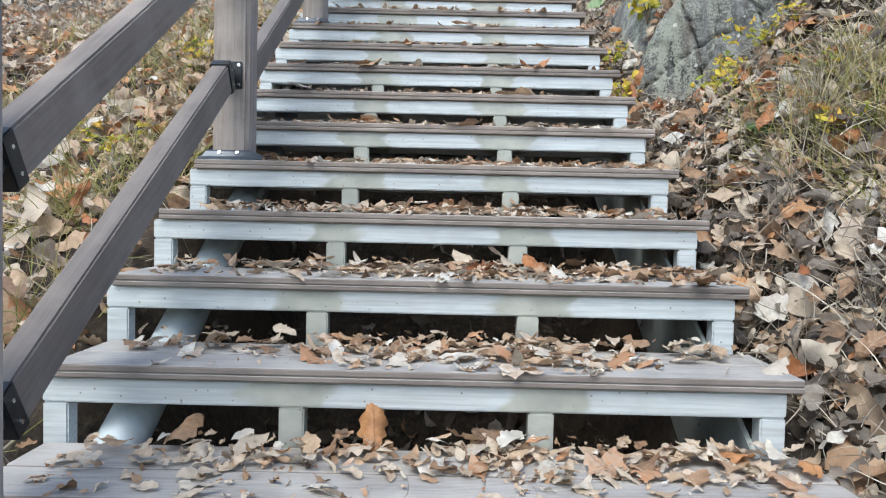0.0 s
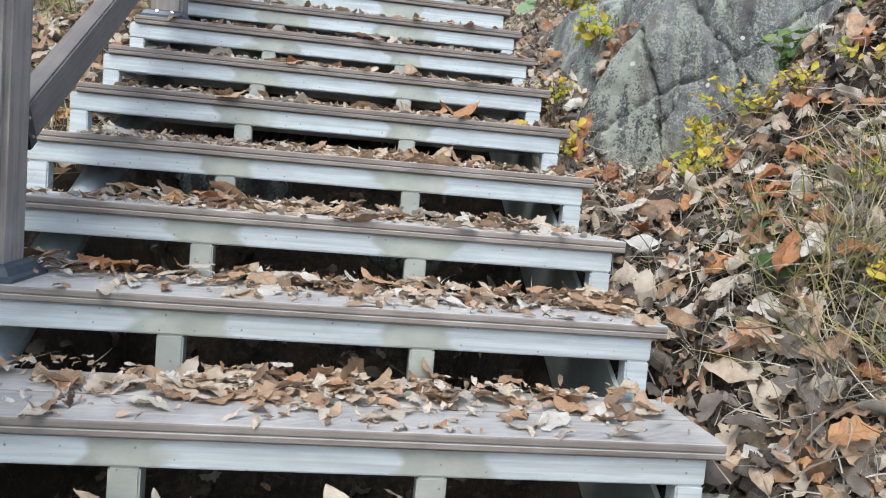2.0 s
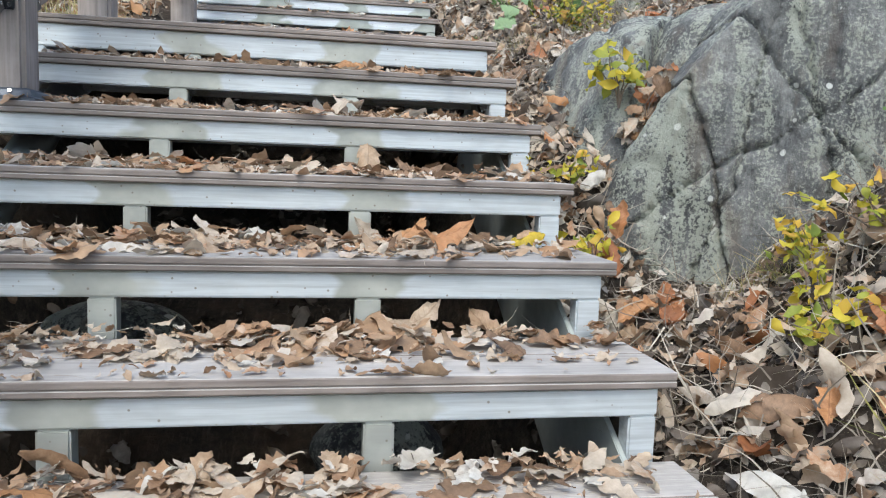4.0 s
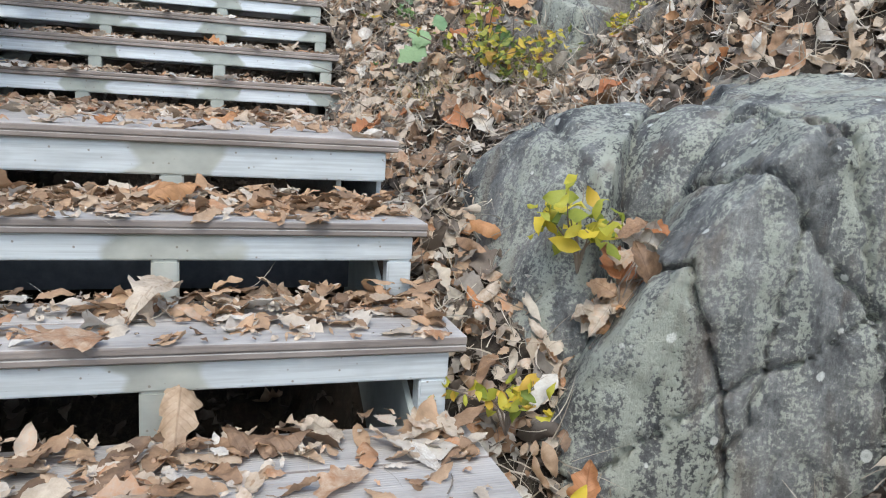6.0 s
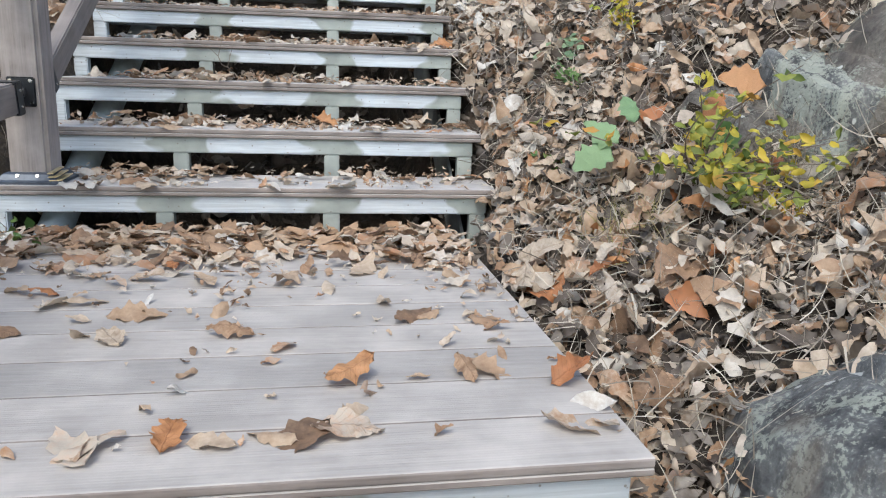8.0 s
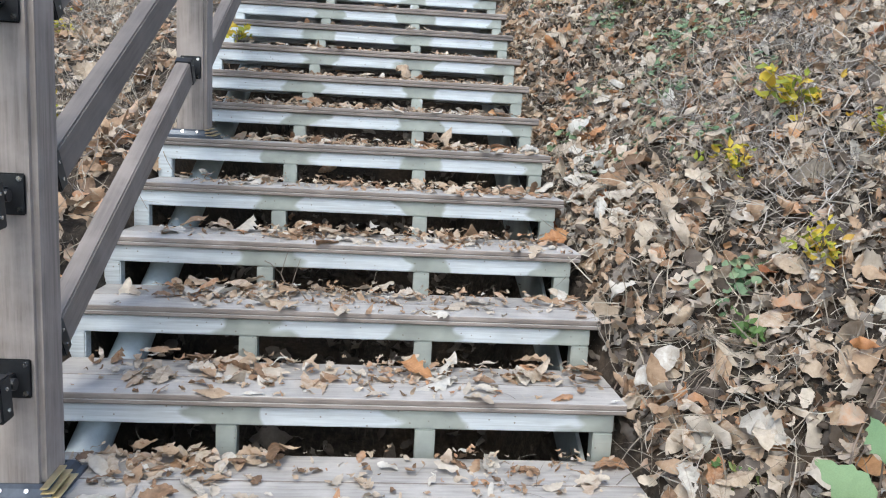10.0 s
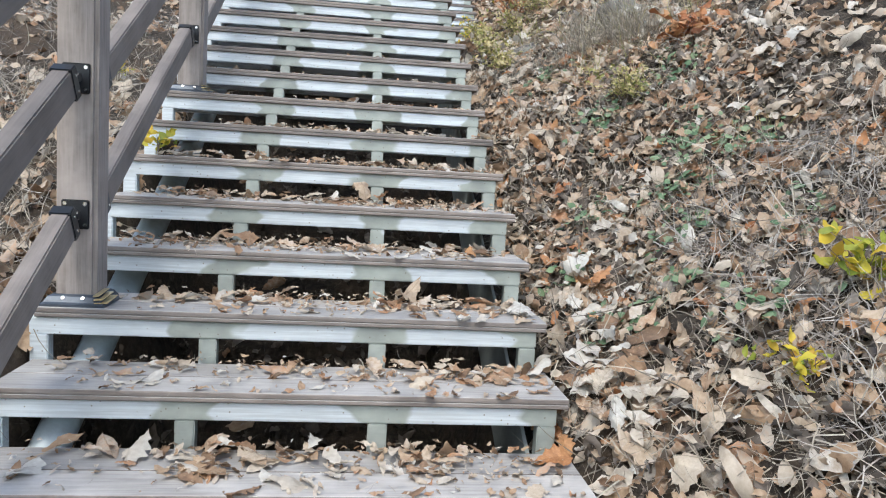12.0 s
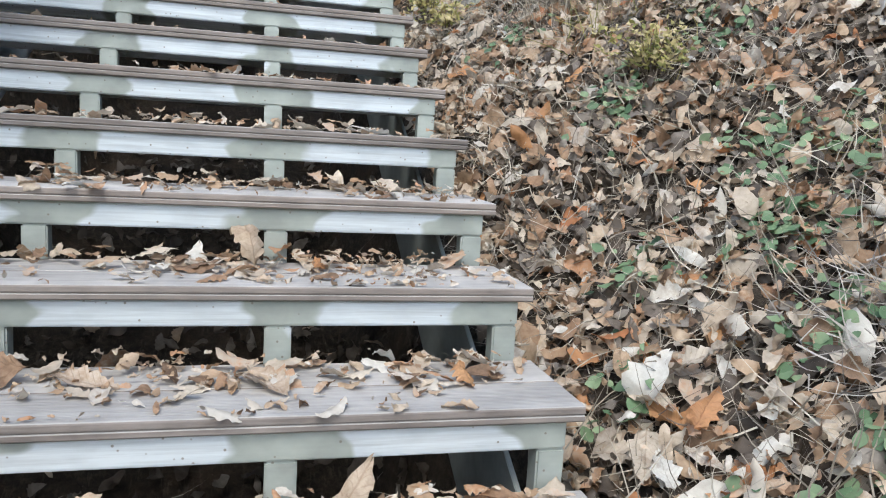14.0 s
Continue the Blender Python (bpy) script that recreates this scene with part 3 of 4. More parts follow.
boulder("boulder", (1.46, 3.42, 1.42), (0.55, 0.55, 0.58),
        [((1.15, 3.03, 1.66), (-0.62, -0.74, 0.26)), ((1.085, 3.19, 1.6), (-0.93, -0.2, 0.3)), ((1.27, 3.2, 1.9), (-0.35, -0.3, 0.89)), ((1.2, 3.0, 1.6), (0.72, -0.69, 0.05)), ((1.2, 3.1, 1.8), (-0.62, -0.45, 0.64))],
        "rounded grey rock leaning on the large boulder", 11.0, [((1.2, 3.05, 1.78), (0.5, -0.4, 0.75), 0.008, 0.02), ((1.1, 3.1, 1.5), (0.1, 0.7, 0.7), 0.008, 0.02), ((1.2, 3.0, 1.75), (0.95, -0.2, 0.2), 0.012, 0.03)], 0.03, 6)
boulder("boulder", (1.62, 3.2, 1.75), (0.3, 0.28, 0.28), [((1.42, 3.0, 1.95), (-0.55, -0.6, 0.58)), ((1.55, 2.98, 2.02), (-0.1, -0.3, 0.95))], "mossy grey rock knob wedged behind the large boulder", 15.0, (), 0.03, 5)
boulder("boulder", (1.92, 4.62, 2.1), (0.3, 0.4, 0.55), [((1.99, 4.5, 2.2), (0.96, -0.25, 0.1)), ((1.86, 4.38, 2.2), (-0.1, -0.98, 0.12)), ((1.75, 4.5, 2.2), (-0.97, -0.1, 0.15)), ((1.86, 4.5, 2.44), (0, -0.3, 0.95))], "upright pale grey rock block in the leafy ledge", 21.0, [((1.86, 4.4, 2.25), (0.3, 0, 0.95), 0.01, 0.03), ((1.88, 4.4, 2.25), (0.97, 0, 0.15), 0.01, 0.03)], 0.035, 5)
boulder("boulder", (2.25, 4.62, 2.2), (0.4, 0.45, 0.5), [((2.02, 4.3, 2.3), (-0.35, -0.9, 0.2)), ((2.1, 4.3, 2.48), (-0.2, -0.5, 0.85))], "rounded mossy brown rock in the leafy ledge", 24.0, [((2.05, 4.3, 2.3), (0.9, 0, 0.3), 0.012, 0.03)], 0.05, 5, EARTH_ROCK)
boulder("boulder", (2.08, 4.05, 2.22), (0.23, 0.22, 0.25), [((1.95, 3.9, 2.3), (-0.5, -0.8, 0.3)), ((2.0, 3.95, 2.4), (-0.2, -0.3, 0.93))], "round mossy rock capped with dead grass", 25.0, [((2.0, 3.9, 2.3), (0.8, 0, 0.5), 0.01, 0.03)], 0.045, 5, EARTH_ROCK)
boulder("boulder", (1.68, 4.72, 2.05), (0.28, 0.3, 0.4), [((1.65, 4.6, 2.3), (-0.2, -0.4, 0.9)), ((1.62, 4.52, 2.1), (-0.3, -0.94, 0.15)), ((1.52, 4.6, 2.1), (-0.9, -0.3, 0.3))], "low dark rock under the autumn shrub", 27.0, [((1.62, 4.5, 2.1), (0.6, 0, 0.8), 0.01, 0.03)], 0.05, 5, EARTH_ROCK)
boulder("boulder", (2.6, 3.9, 2.2), (0.5, 0.35, 0.3), [((2.3, 3.6, 2.4), (-0.3, -0.8, 0.5))], "low grey rock showing through dry leaves", 31.0, (), 0.05, 5, EARTH_ROCK)
boulder("boulder", (1.78, 9.85, 4.12), (0.26, 0.24, 0.22), [((1.65, 9.65, 4.2), (-0.6, -0.7, 0.3))], "small dark stone in the bank beside the stairs", 41.0, (), 0.03, 4, EARTH_ROCK)
boulder("boulder", (1.62, 9.35, 3.9), (0.2, 0.22, 0.2), [((1.5, 9.2, 3.95), (-0.7, -0.6, 0.3))], "dark earthy stone beside the upper steps", 43.0, (), 0.04, 4, EARTH_ROCK)
boulder("boulder", (2.3, 9.4, 4.5), (0.2, 0.15, 0.11), [((2.25, 9.3, 4.55), (-0.1, -0.6, 0.8))], "pale earthy rock under the bank edge", 51.0, (), 0.05, 4, EARTH_ROCK)
boulder("boulder", (0.3, 2.3, 0.72), (0.16, 0.12, 0.1), (), "rounded stone in the dark under the steps", 61.0, (), 0.02, 4)
boulder("boulder", (-0.35, 2.6, 0.9), (0.2, 0.14, 0.12), (), "flat stone in the dark under the steps", 71.0, (), 0.02, 4)

# ---- leaves, straw, grass: shapes ----
rng = np.random.default_rng(5)


def leaf_shape(kind, n, across, r):
    """A leaf of length 1 along y: outline by kind, cupped, bent and rippled."""
    t = np.linspace(0, 1, n)
    ph = r.uniform(0, 6.28)
    if kind == "oak":
        w = 0.3 * np.sin(np.pi * t ** 0.72) ** 0.75 * np.ones(n)
    elif kind == "long":
        w = 0.17 * np.sin(np.pi * t ** 0.85) ** 0.7
    elif kind == "oval":
        w = 0.27 * np.sin(np.pi * t ** 0.9) ** 0.85
    else:
        w = 0.27 * np.sin(np.pi * t) ** 0.5 * (0.8 + 0.35 * r.random(n))
    w = np.maximum(w, 0.008)
    s = np.linspace(-1, 1, across)
    T, S = np.meshgrid(t, s, indexing="ij")
    W = np.repeat(w[:, None], across, 1)
    if kind == "oak":
        for side in (-1, 1):
            lobe = 1 + r.uniform(0.1, 0.24) * np.sin(2 * np.pi * r.uniform(3.2, 4.8) * t + r.uniform(0, 6.28)) + 0.12 * np.sin(5 * t + r.uniform(0, 6.28))
            W = np.where(np.sign(S) == side, W * lobe[:, None], W)
    if kind in ("oak", "torn"):
        W = W * (1 + 0.16 * (r.random((n, across)) - 0.5))
    x, y = S * W, T - 0.5 + (0.07 * np.abs(S) * (kind == "oak"))
    cup, bend = r.choice((-1, 1)) * r.uniform(0.6, 3.0), r.normal(0, 1.3)
    z = cup * x * x + 0.5 * bend * y * y + r.normal(0, 0.5) * x * y + 0.07 * np.sin(r.uniform(7, 13) * T + ph + S) * np.abs(S) + 0.025 * r.normal(size=T.shape)
    x = x * (1 - 0.25 * min(abs(cup), 2) / 2)
    return np.stack([x, y, z - z.mean()], -1).reshape(-1, 3), quad_grid(n, across)


def quad_grid(n, across):
    i = (np.arange(n - 1)[:, None] * across + np.arange(across - 1)).ravel()
    return np.stack([i, i + 1, i + across + 1, i + across], 1)


def blade_shape(n, r, thick=0.012):
    t = np.linspace(0, 1, n)
    b1, b2 = r.normal(0, 0.35), r.normal(0, 0.3)
    w = thick * (1 - t) ** 0.6 + 0.0015
    mid = np.stack([b1 * t * t, t, b2 * t * t], -1)
    v = np.concatenate([mid + w[:, None] * np.array([-1, 0, 0]), mid + w[:, None] * np.array([1, 0, 0])], 1).reshape(-1, 3)
    return v, quad_grid(n, 2)


def frames_from(normals, r):
    """Rotations that lay a leaf's face on each normal, turned at random about it."""
    n = normals / np.linalg.norm(normals, axis=1, keepdims=True)
    a = r.normal(size=n.shape)
    a -= n * (a * n).sum(1, keepdims=True)
    a /= np.linalg.norm(a, axis=1, keepdims=True)
    return np.stack([np.cross(a, n), a, n], -1)


def scatter(name, shapes, pos, rot, size, mat, r):
    """One mesh of many small pieces."""
    pick = r.integers(0, len(shapes), len(pos))
    vs, qs, base = [], [], 0
    for i, (v, q) in enumerate(shapes):
        sel = np.nonzero(pick == i)[0]
        if not len(sel):
            continue
        p = np.einsum("kij,vj->kvi", rot[sel], v) * size[sel][:, None, None] + pos[sel][:, None, :]
        vs.append(p.reshape(-1, 3))
        qs.append((q[None] + (base + np.arange(len(sel)) * len(v))[:, None, None]).reshape(-1, 4))
        base += len(sel) * len(v)
    return sheet(name, np.concatenate(vs), np.concatenate(qs), mat)


def slope_normals(x, y):
    e = 0.05
    return np.stack([-(height(x + e, y) - height(x - e, y)) / (2 * e), -(height(x, y + e) - height(x, y - e)) / (2 * e), np.ones_like(x)], -1)


COARSE = [leaf_shape(k, 11, 3, rng) for k in ("oak", "oval", "long", "oak", "oval", "long", "torn", "oak") * 5]
FINE = [(v * np.array([1, 1, 0.5]), q) for v, q in (leaf_shape(k, 17, 5, rng) for k in ("oak", "torn", "oval", "oak", "long", "oak", "oval") * 5)]
OVAL = [leaf_shape("oval", 6, 3, rng) for _ in range(8)]
STRAWS = [blade_shape(5, rng, 0.012) for _ in range(16)]
BLADES = [blade_shape(7, rng, 0.011) for _ in range(16)]


def litter(name, n, xr, yr, size, lift, tilt, mat, label, shapes, seed, keep=None):
    r = np.random.default_rng(seed)
    x = middle(0) + r.uniform(*xr, n)
    y = r.uniform(*yr, n)
    x = x + middle(y)
    if keep is not None:
        ok = keep(x, y, r)
        x, y = x[ok], y[ok]
    nrm = slope_normals(x, y)
    nrm /= np.linalg.norm(nrm, axis=1, keepdims=True)
    pos = np.stack([x, y, height(x, y)], -1) + nrm * (0.004 + lift * r.random(len(x)) ** 2)[:, None]
    rot = frames_from(nrm + r.normal(0, tilt, nrm.shape), r)
    s = np.clip(size * np.exp(r.normal(0, 0.36, len(x))), 0.02, 0.17)
    return tagged(new(name, scatter(name, shapes, pos, rot, s, mat, r)), label, "leaves" if shapes is not STRAWS else "straw", kind="stuff")


def off_rock(x, y, r):
    in_rock = ((x - 1.62) / 0.5) ** 2 + ((y - 2.95) / 0.42) ** 2 < 1
    return ~in_rock


litter("leaf_litter", 9000, (0.86, 2.4), (-0.6, 9.5), 0.06, 0.045, 0.5, OLD, "dark rotting leaves under the fresh litter", COARSE, 14, off_rock)
litter("leaf_litter", 6200, (0.86, 2.3), (-0.6, 9.0), 0.08, 0.06, 0.45, DRY, "tan and brown dry leaves covering the bank", COARSE, 1, off_rock)
litter("leaf_litter", 8500, (0.86, 2.3), (-0.6, 9.0), 0.04, 0.05, 0.6, DRY, "small broken dry leaves on the bank", COARSE, 2, off_rock)
litter("leaf_litter", 8500, (0.86, 4.5), (8.5, 18.0), 0.1, 0.05, 0.4, DRY, "dry leaves on the upper bank", COARSE, 3)
litter("leaf_litter", 5500, (2.3, 5.0), (0.0, 9.0), 0.1, 0.05, 0.4, DRY, "dry leaves on the higher bank", COARSE, 4)
litter("leaf_litter", 4200, (-3.4, -0.86), (-0.6, 9.0), 0.085, 0.06, 0.45, DRY, "faded dry leaves on the grassy slope", COARSE, 6)
litter("leaf_litter", 3200, (-7.0, -0.86), (6.0, 18.0), 0.11, 0.06, 0.4, DRY, "faded dry leaves on the upper slope", COARSE, 7)
litter("leaf_litter", 900, (-3.4, -0.9), (-0.4, 7.0), 0.095, 0.09, 0.5, RUST, "orange-brown leaves fallen in the slope's grass", COARSE, 21)
litter("leaf_litter", 2200, (-3.4, -0.9), (0.5, 7.0), 0.1, 0.12, 0.5, DRY, "curled dry leaves caught in the slope's grass", COARSE, 22)
# dark leaves stand in for the deep shade below the treads
litter("leaf_litter", 2600, (-0.85, 0.85), (-1.0, 10.5), 0.07, 0.06, 0.5, OLD, "dark leaves laid under the stairs to deepen the shade", COARSE, 15)
litter("leaf_litter", 140, (-0.8, 0.85), (-1.0, 10.5), 0.085, 0.05, 0.5, DRY, "dry leaves blown under the stairs", COARSE, 8)
litter("leaf_litter", 2600, (-7.0, -0.9), (14.0, 27.0), 0.16, 0.06, 0.4, DRY, "dry leaves on the far upper slope", COARSE, 16)
litter("leaf_litter", 2600, (0.95, 7.0), (14.0, 27.0), 0.16, 0.06, 0.4, DRY, "dry leaves on the far upper bank", COARSE, 17)
litter("leaf_litter", 330, (0.86, 2.3), (-0.4, 10.0), 0.085, 0.07, 0.5, RUST, "rust-red fallen leaves on the bank", COARSE, 9, off_rock)
litter("leaf_litter", 700, (0.86, 2.6), (1.3, 10.5), 0.1, 0.08, 0.4, PALE_DRY, "bleached whitish leaves on top of the litter", COARSE, 18, off_rock)
litter("leaf_litter", 3500, (-14, 14), (-9.0, 30.0), 0.15, 0.05, 0.4, DRY, "scattered dry leaves on the wider hillside", COARSE, 19, lambda x, y, r: (np.abs(x - middle(y)) > 2.2) | (y < -2.6))
litter("leaf_litter", 2200, (-3.4, 3.4), (-4.5, -0.4), 0.1, 0.05, 0.4, DRY, "dry leaves on the slope below", COARSE, 20, lambda x, y, r: np.abs(x) > 0.9)
litter("leaf_litter", 900, (0.86, 2.2), (-0.6, 1.5), 0.085, 0.08, 0.5, OLD, "damp brown leaves on the lower bank", COARSE, 23)
litter("leaf_litter", 1500, (-7.0, -1.8), (2.5, 9.0), 0.13, 0.08, 0.4, DRY, "pale tan leaves on the slope beyond the railing", COARSE, 24)
litter("straw", 1500, (1.35, 2.1), (5.5, 7.0), 0.17, 0.1, 0.7, BRUSH, "fine grey dead twigs matted over the bank", STRAWS, 25)
litter("straw", 5000, (-4.5, -0.95), (5.0, 13.0), 0.24, 0.2, 1.2, BRUSH, "grey-brown dead brush beyond the railing", STRAWS, 26)
litter("straw", 24000, (0.86, 2.5), (-0.6, 10.0), 0.11, 0.09, 0.9, STRAW, "grey and tan dead straw tangled on the bank", STRAWS, 10, off_rock)
litter("straw", 9000, (-3.2, -0.86), (-0.6, 10.0), 0.15, 0.1, 1.1, STRAW, "tangled dead straw on the grassy slope", STRAWS, 11)
litter("straw", 3500, (-6.0, 5.0), (9.5, 18.0), 0.16, 0.1, 1.1, STRAW, "dead straw on the upper slope", STRAWS, 12, lambda x, y, r: np.abs(x - 0.4) > 0.9)


def tufts(name, spots, blades, length, mat, label, seed, droop=0.55):
    """Grass growing from spots on the ground, arching outwards and down the slope."""
    r = np.random.default_rng(seed)
    pos, nrm, size = [], [], []
    for x, y, spread in spots:
        bx, by = x + r.normal(0, spread, blades), y + r.normal(0, spread, blades)
        pos.append(np.stack([bx, by, height(bx, by) - 0.01], -1))
        way = np.stack([r.normal(0, droop, blades) - 0.12, r.normal(0, droop, blades) - 0.25, np.full(blades, 0.75)], -1)
        nrm.append(way)
        size.append(length * r.uniform(0.5, 1.25, blades))
    pos, way, size = np.concatenate(pos), np.concatenate(nrm), np.concatenate(size)
    way /= np.linalg.norm(way, axis=1, keepdims=True)
    side = np.cross(way, r.normal(size=way.shape))
    side /= np.linalg.norm(side, axis=1, keepdims=True)
    rot = np.stack([side, way, np.cross(side, way)], -1)
    return tagged(new(name, scatter(name, BLADES, pos, rot, size, mat, r)), label, "grass", kind="stuff")


tufts("grass", [(1.12 + 0.55 * rng.random(), 0.5 + 1.0 * rng.random(), 0.035) for _ in range(15)], 60, 0.19, STRAW, "long dead grass drooping down the lower bank", 28, 0.4)
tufts("grass", [(1.15 + 0.4 * rng.random(), 0.6 + 0.8 * rng.random(), 0.03) for _ in range(8)], 50, 0.2, GRASS, "green grass blades drooping from the lower bank", 29, 0.4)
spots = [(1.3 + rng.uniform(-0.15, 0.35), y, 0.06) for y in np.linspace(0.6, 1.6, 16)]
tufts("grass", spots, 60, 0.2, GRASS, "drooping half-dry grass on the bank", 21, 0.7)
tufts("grass", [(1.18, 4.5, 0.05), (1.25, 4.42, 0.05), (1.32, 2.42, 0.06), (1.42, 2.36, 0.05), (2.2, 7.35, 0.06), (1.95, 8.2, 0.08), (2.1, 8.5, 0.08)], 90, 0.11, GRASS, "short green grass tufts among the leaves", 22)
tufts("grass", [(-0.98 - 1.5 * rng.random() ** 1.4, y, 0.07) for y in np.linspace(-0.3, 5.0, 60)], 55, 0.22, GRASS, "yellow-green grass beside the railing", 23, 0.6)
tufts("grass", [(-0.95 - 2.2 * rng.random(), y, 0.09) for y in np.linspace(4.0, 12, 50)], 45, 0.22, STRAW, "dry tan grass beyond the railing", 24, 0.8)
tufts("grass", [(1.6 + 0.7 * rng.random(), 4.42 + 0.1 * rng.random(), 0.05) for _ in range(10)], 50, 0.16, STRAW, "dead grass hanging over the rock ledge", 26, 0.8)
tufts("grass", [(1.7 + 0.5 * rng.random(), 8.7 + 0.8 * rng.random(), 0.06) for _ in range(16)], 90, 0.22, STRAW, "pale straw hanging down the upper bank", 27, 0.6)
tufts("grass", [(1.5 + 1.6 * rng.random(), y, 0.1) for y in np.linspace(8.6, 13.5, 30)], 60, 0.2, GRASS, "pale grass on the upper bank", 25, 0.8)


# ---- leaves on the steps ----
def on_tread(m, n, depth, r, back, left=-0.72):
    """Places on a tread: thick at the back, thinning to the front edge."""
    x = r.uniform(left, 0.79, n)
    for at in r.uniform(-0.5, 0.75, 3):
        grab = r.random(n) < 0.24
        x = np.where(grab, np.clip(r.normal(at, 0.11, n), left, 0.79), x)
    f = 1 - np.abs(r.normal(0, back, n))
    y = np.clip(f, 0.08, 1.0) * depth - 0.015
    z = 0.004 + 0.036 * r.random(n) * np.clip((f - 0.3) / 0.7, 0, 1) ** 1.5
    mm = np.array(m)
    return np.stack([x, y, z], -1) @ mm[:3, :3].T + mm[:3, 3]


def strew(name, sets, size, tilt, mat, label, shapes, seed):
    r = np.random.default_rng(seed)
    pos = np.concatenate([on_tread(m, n, d, r, back) for m, n, d, back in sets])
    rot = frames_from(np.array([0, 0, 1.0]) + r.normal(0, tilt, pos.shape), r)
    s = np.clip(size * np.exp(r.normal(0, 0.4, len(pos))), 0.012, 0.13)
    return tagged(new(name, scatter(name, shapes, pos + np.array([0, 0, 0.003]), rot, s, mat, r)), label, "leaves", kind="stuff")


TREADS = [(lower(k), 0.31, {9: 1.2, 10: 1.4}.get(k, 1.0)) for k in range(-2, 11)]
HIGH = [(upper(k), 0.31, w) for k, w in zip(range(1, 14), (0.9, 1.0, 1.0, 0.9, 0.8, 0.8, 0.9, 0.9, 0.6, 0.35, 0.2, 0.15, 0.08))]
strew("step_leaves", [(m, int(190 * w), d, 0.38) for m, d, w in TREADS], 0.056, 0.25, DRY, "curled dry leaves lying thick on the lower steps", FINE, 31)
strew("step_leaves", [(m, int(130 * w), d, 0.4) for m, d, w in HIGH], 0.056, 0.25, DRY, "pale dry leaves lying on the upper steps", FINE, 32)
strew("leaf_crumbs", [(m, int(260 * w), d, 0.5) for m, d, w in TREADS + HIGH], 0.021, 0.4, DRY, "crumbled leaf bits on the steps", COARSE, 33)
strew("straw", [(m, int(45 * w), d, 0.55) for m, d, w in TREADS + HIGH], 0.06, 0.12, STRAW, "pine needles and straw on the steps", STRAWS, 34)
DECK = T_Y - LAND_Y
strew("step_leaves", [(lower(k), n, 0.31, 0.42) for k, n in ((10, 230), (9, 120), (8, 60), (7, 70), (6, 60), (5, 40), (4, 40), (3, 30), (2, 50))], 0.075, 0.28, BROWN, "brown curled oak leaves heaped at the back of the steps", FINE, 38)
strew("landing_leaves", [(lower(11), 130, DECK, 0.1)], 0.085, 0.25, BROWN, "brown oak leaves drifted on the landing", FINE, 39)
strew("landing_leaves", [(lower(11), 520, DECK, 0.13), (lower(11), 70, DECK, 0.6)], 0.075, 0.25, DRY, "dry leaves drifted against the step on the landing", FINE, 35)
strew("step_leaves", [(m, int(22 * w), d, 0.5) for m, d, w in TREADS + HIGH], 0.075, 0.2, PALE_DRY, "bleached pale leaves lying flat on the steps", FINE, 37)
strew("leaf_crumbs", [(lower(11), 420, DECK, 0.35)], 0.024, 0.35, DRY, "crumbled leaf bits on the landing", COARSE, 36)


def fallen_leaves(sets, seed):
    """Larger leaves, each a thing of its own, resting on the boards."""
    r = np.random.default_rng(seed)
    kinds = []
    for i in range(14):
        v, q = leaf_shape(("oak", "oak", "oval", "torn")[i % 4], 19, 5, r)
        v = v * np.array([1, 1, 0.5])
        kinds.append((v, sheet("fallen_leaf", v, q, VEINED[RUST if i % 5 == 3 else DRY])))
    for m, n, depth, back in sets:
        spots = on_tread(m, n, depth, r, back)
        for p in spots:
            v, me = kinds[r.integers(len(kinds))]
            rot = frames_from(np.array([[0, 0, 1.0]]) + r.normal(0, 0.13, (1, 3)), r)[0]
            s = float(np.clip(0.115 * np.exp(r.normal(0, 0.2)), 0.08, 0.16))
            low = (v @ rot.T)[:, 2].min() * s
            top = (np.array(m.inverted()) @ np.array([*p, 1.0]))[2]
            ob = new("fallen_leaf", me)
            ob.matrix_basis = Matrix.Translation((p[0], p[1], p[2] - top + 0.001 - low)) @ Matrix(rot.tolist()).to_4x4() @ Matrix.Scale(s, 4)
            rust = me.materials[0] == VEINED[RUST]
            tagged(ob, "rust-brown curled oak leaf lying on the stairs" if rust else "large pale tan dry leaf lying on the stairs", "leaf", "fallen leaves")


fallen_leaves([(m, int(4 * w), d, 0.4) for m, d, w in TREADS[2:]] + [(m, int(4 * w), d, 0.4) for m, d, w in HIGH] + [(lower(11), 14, DECK, 0.5)], 41)


# ---- shrubs and seedlings ----
def tube(points, r0, r1, sides=5):
    bm = bmesh.new()
    rings = []
    for i, p in enumerate(points):
        d = (points[min(i + 1, len(points) - 1)] - points[max(i - 1, 0)]).normalized()
        a = d.orthogonal().normalized()
        b = d.cross(a)
        rad = r0 + (r1 - r0) * i / (len(points) - 1)
        rings.append([bm.verts.new(p + (a * math.cos(k * 2 * math.pi / sides) + b * math.sin(k * 2 * math.pi / sides)) * rad) for k in range(sides)])
    for u, w in zip(rings, rings[1:]):
        for k in range(sides):
            bm.faces.new((u[k], u[(k + 1) % sides], w[(k + 1) % sides], w[k]))
    bm.faces.new(rings[-1])
    return bm


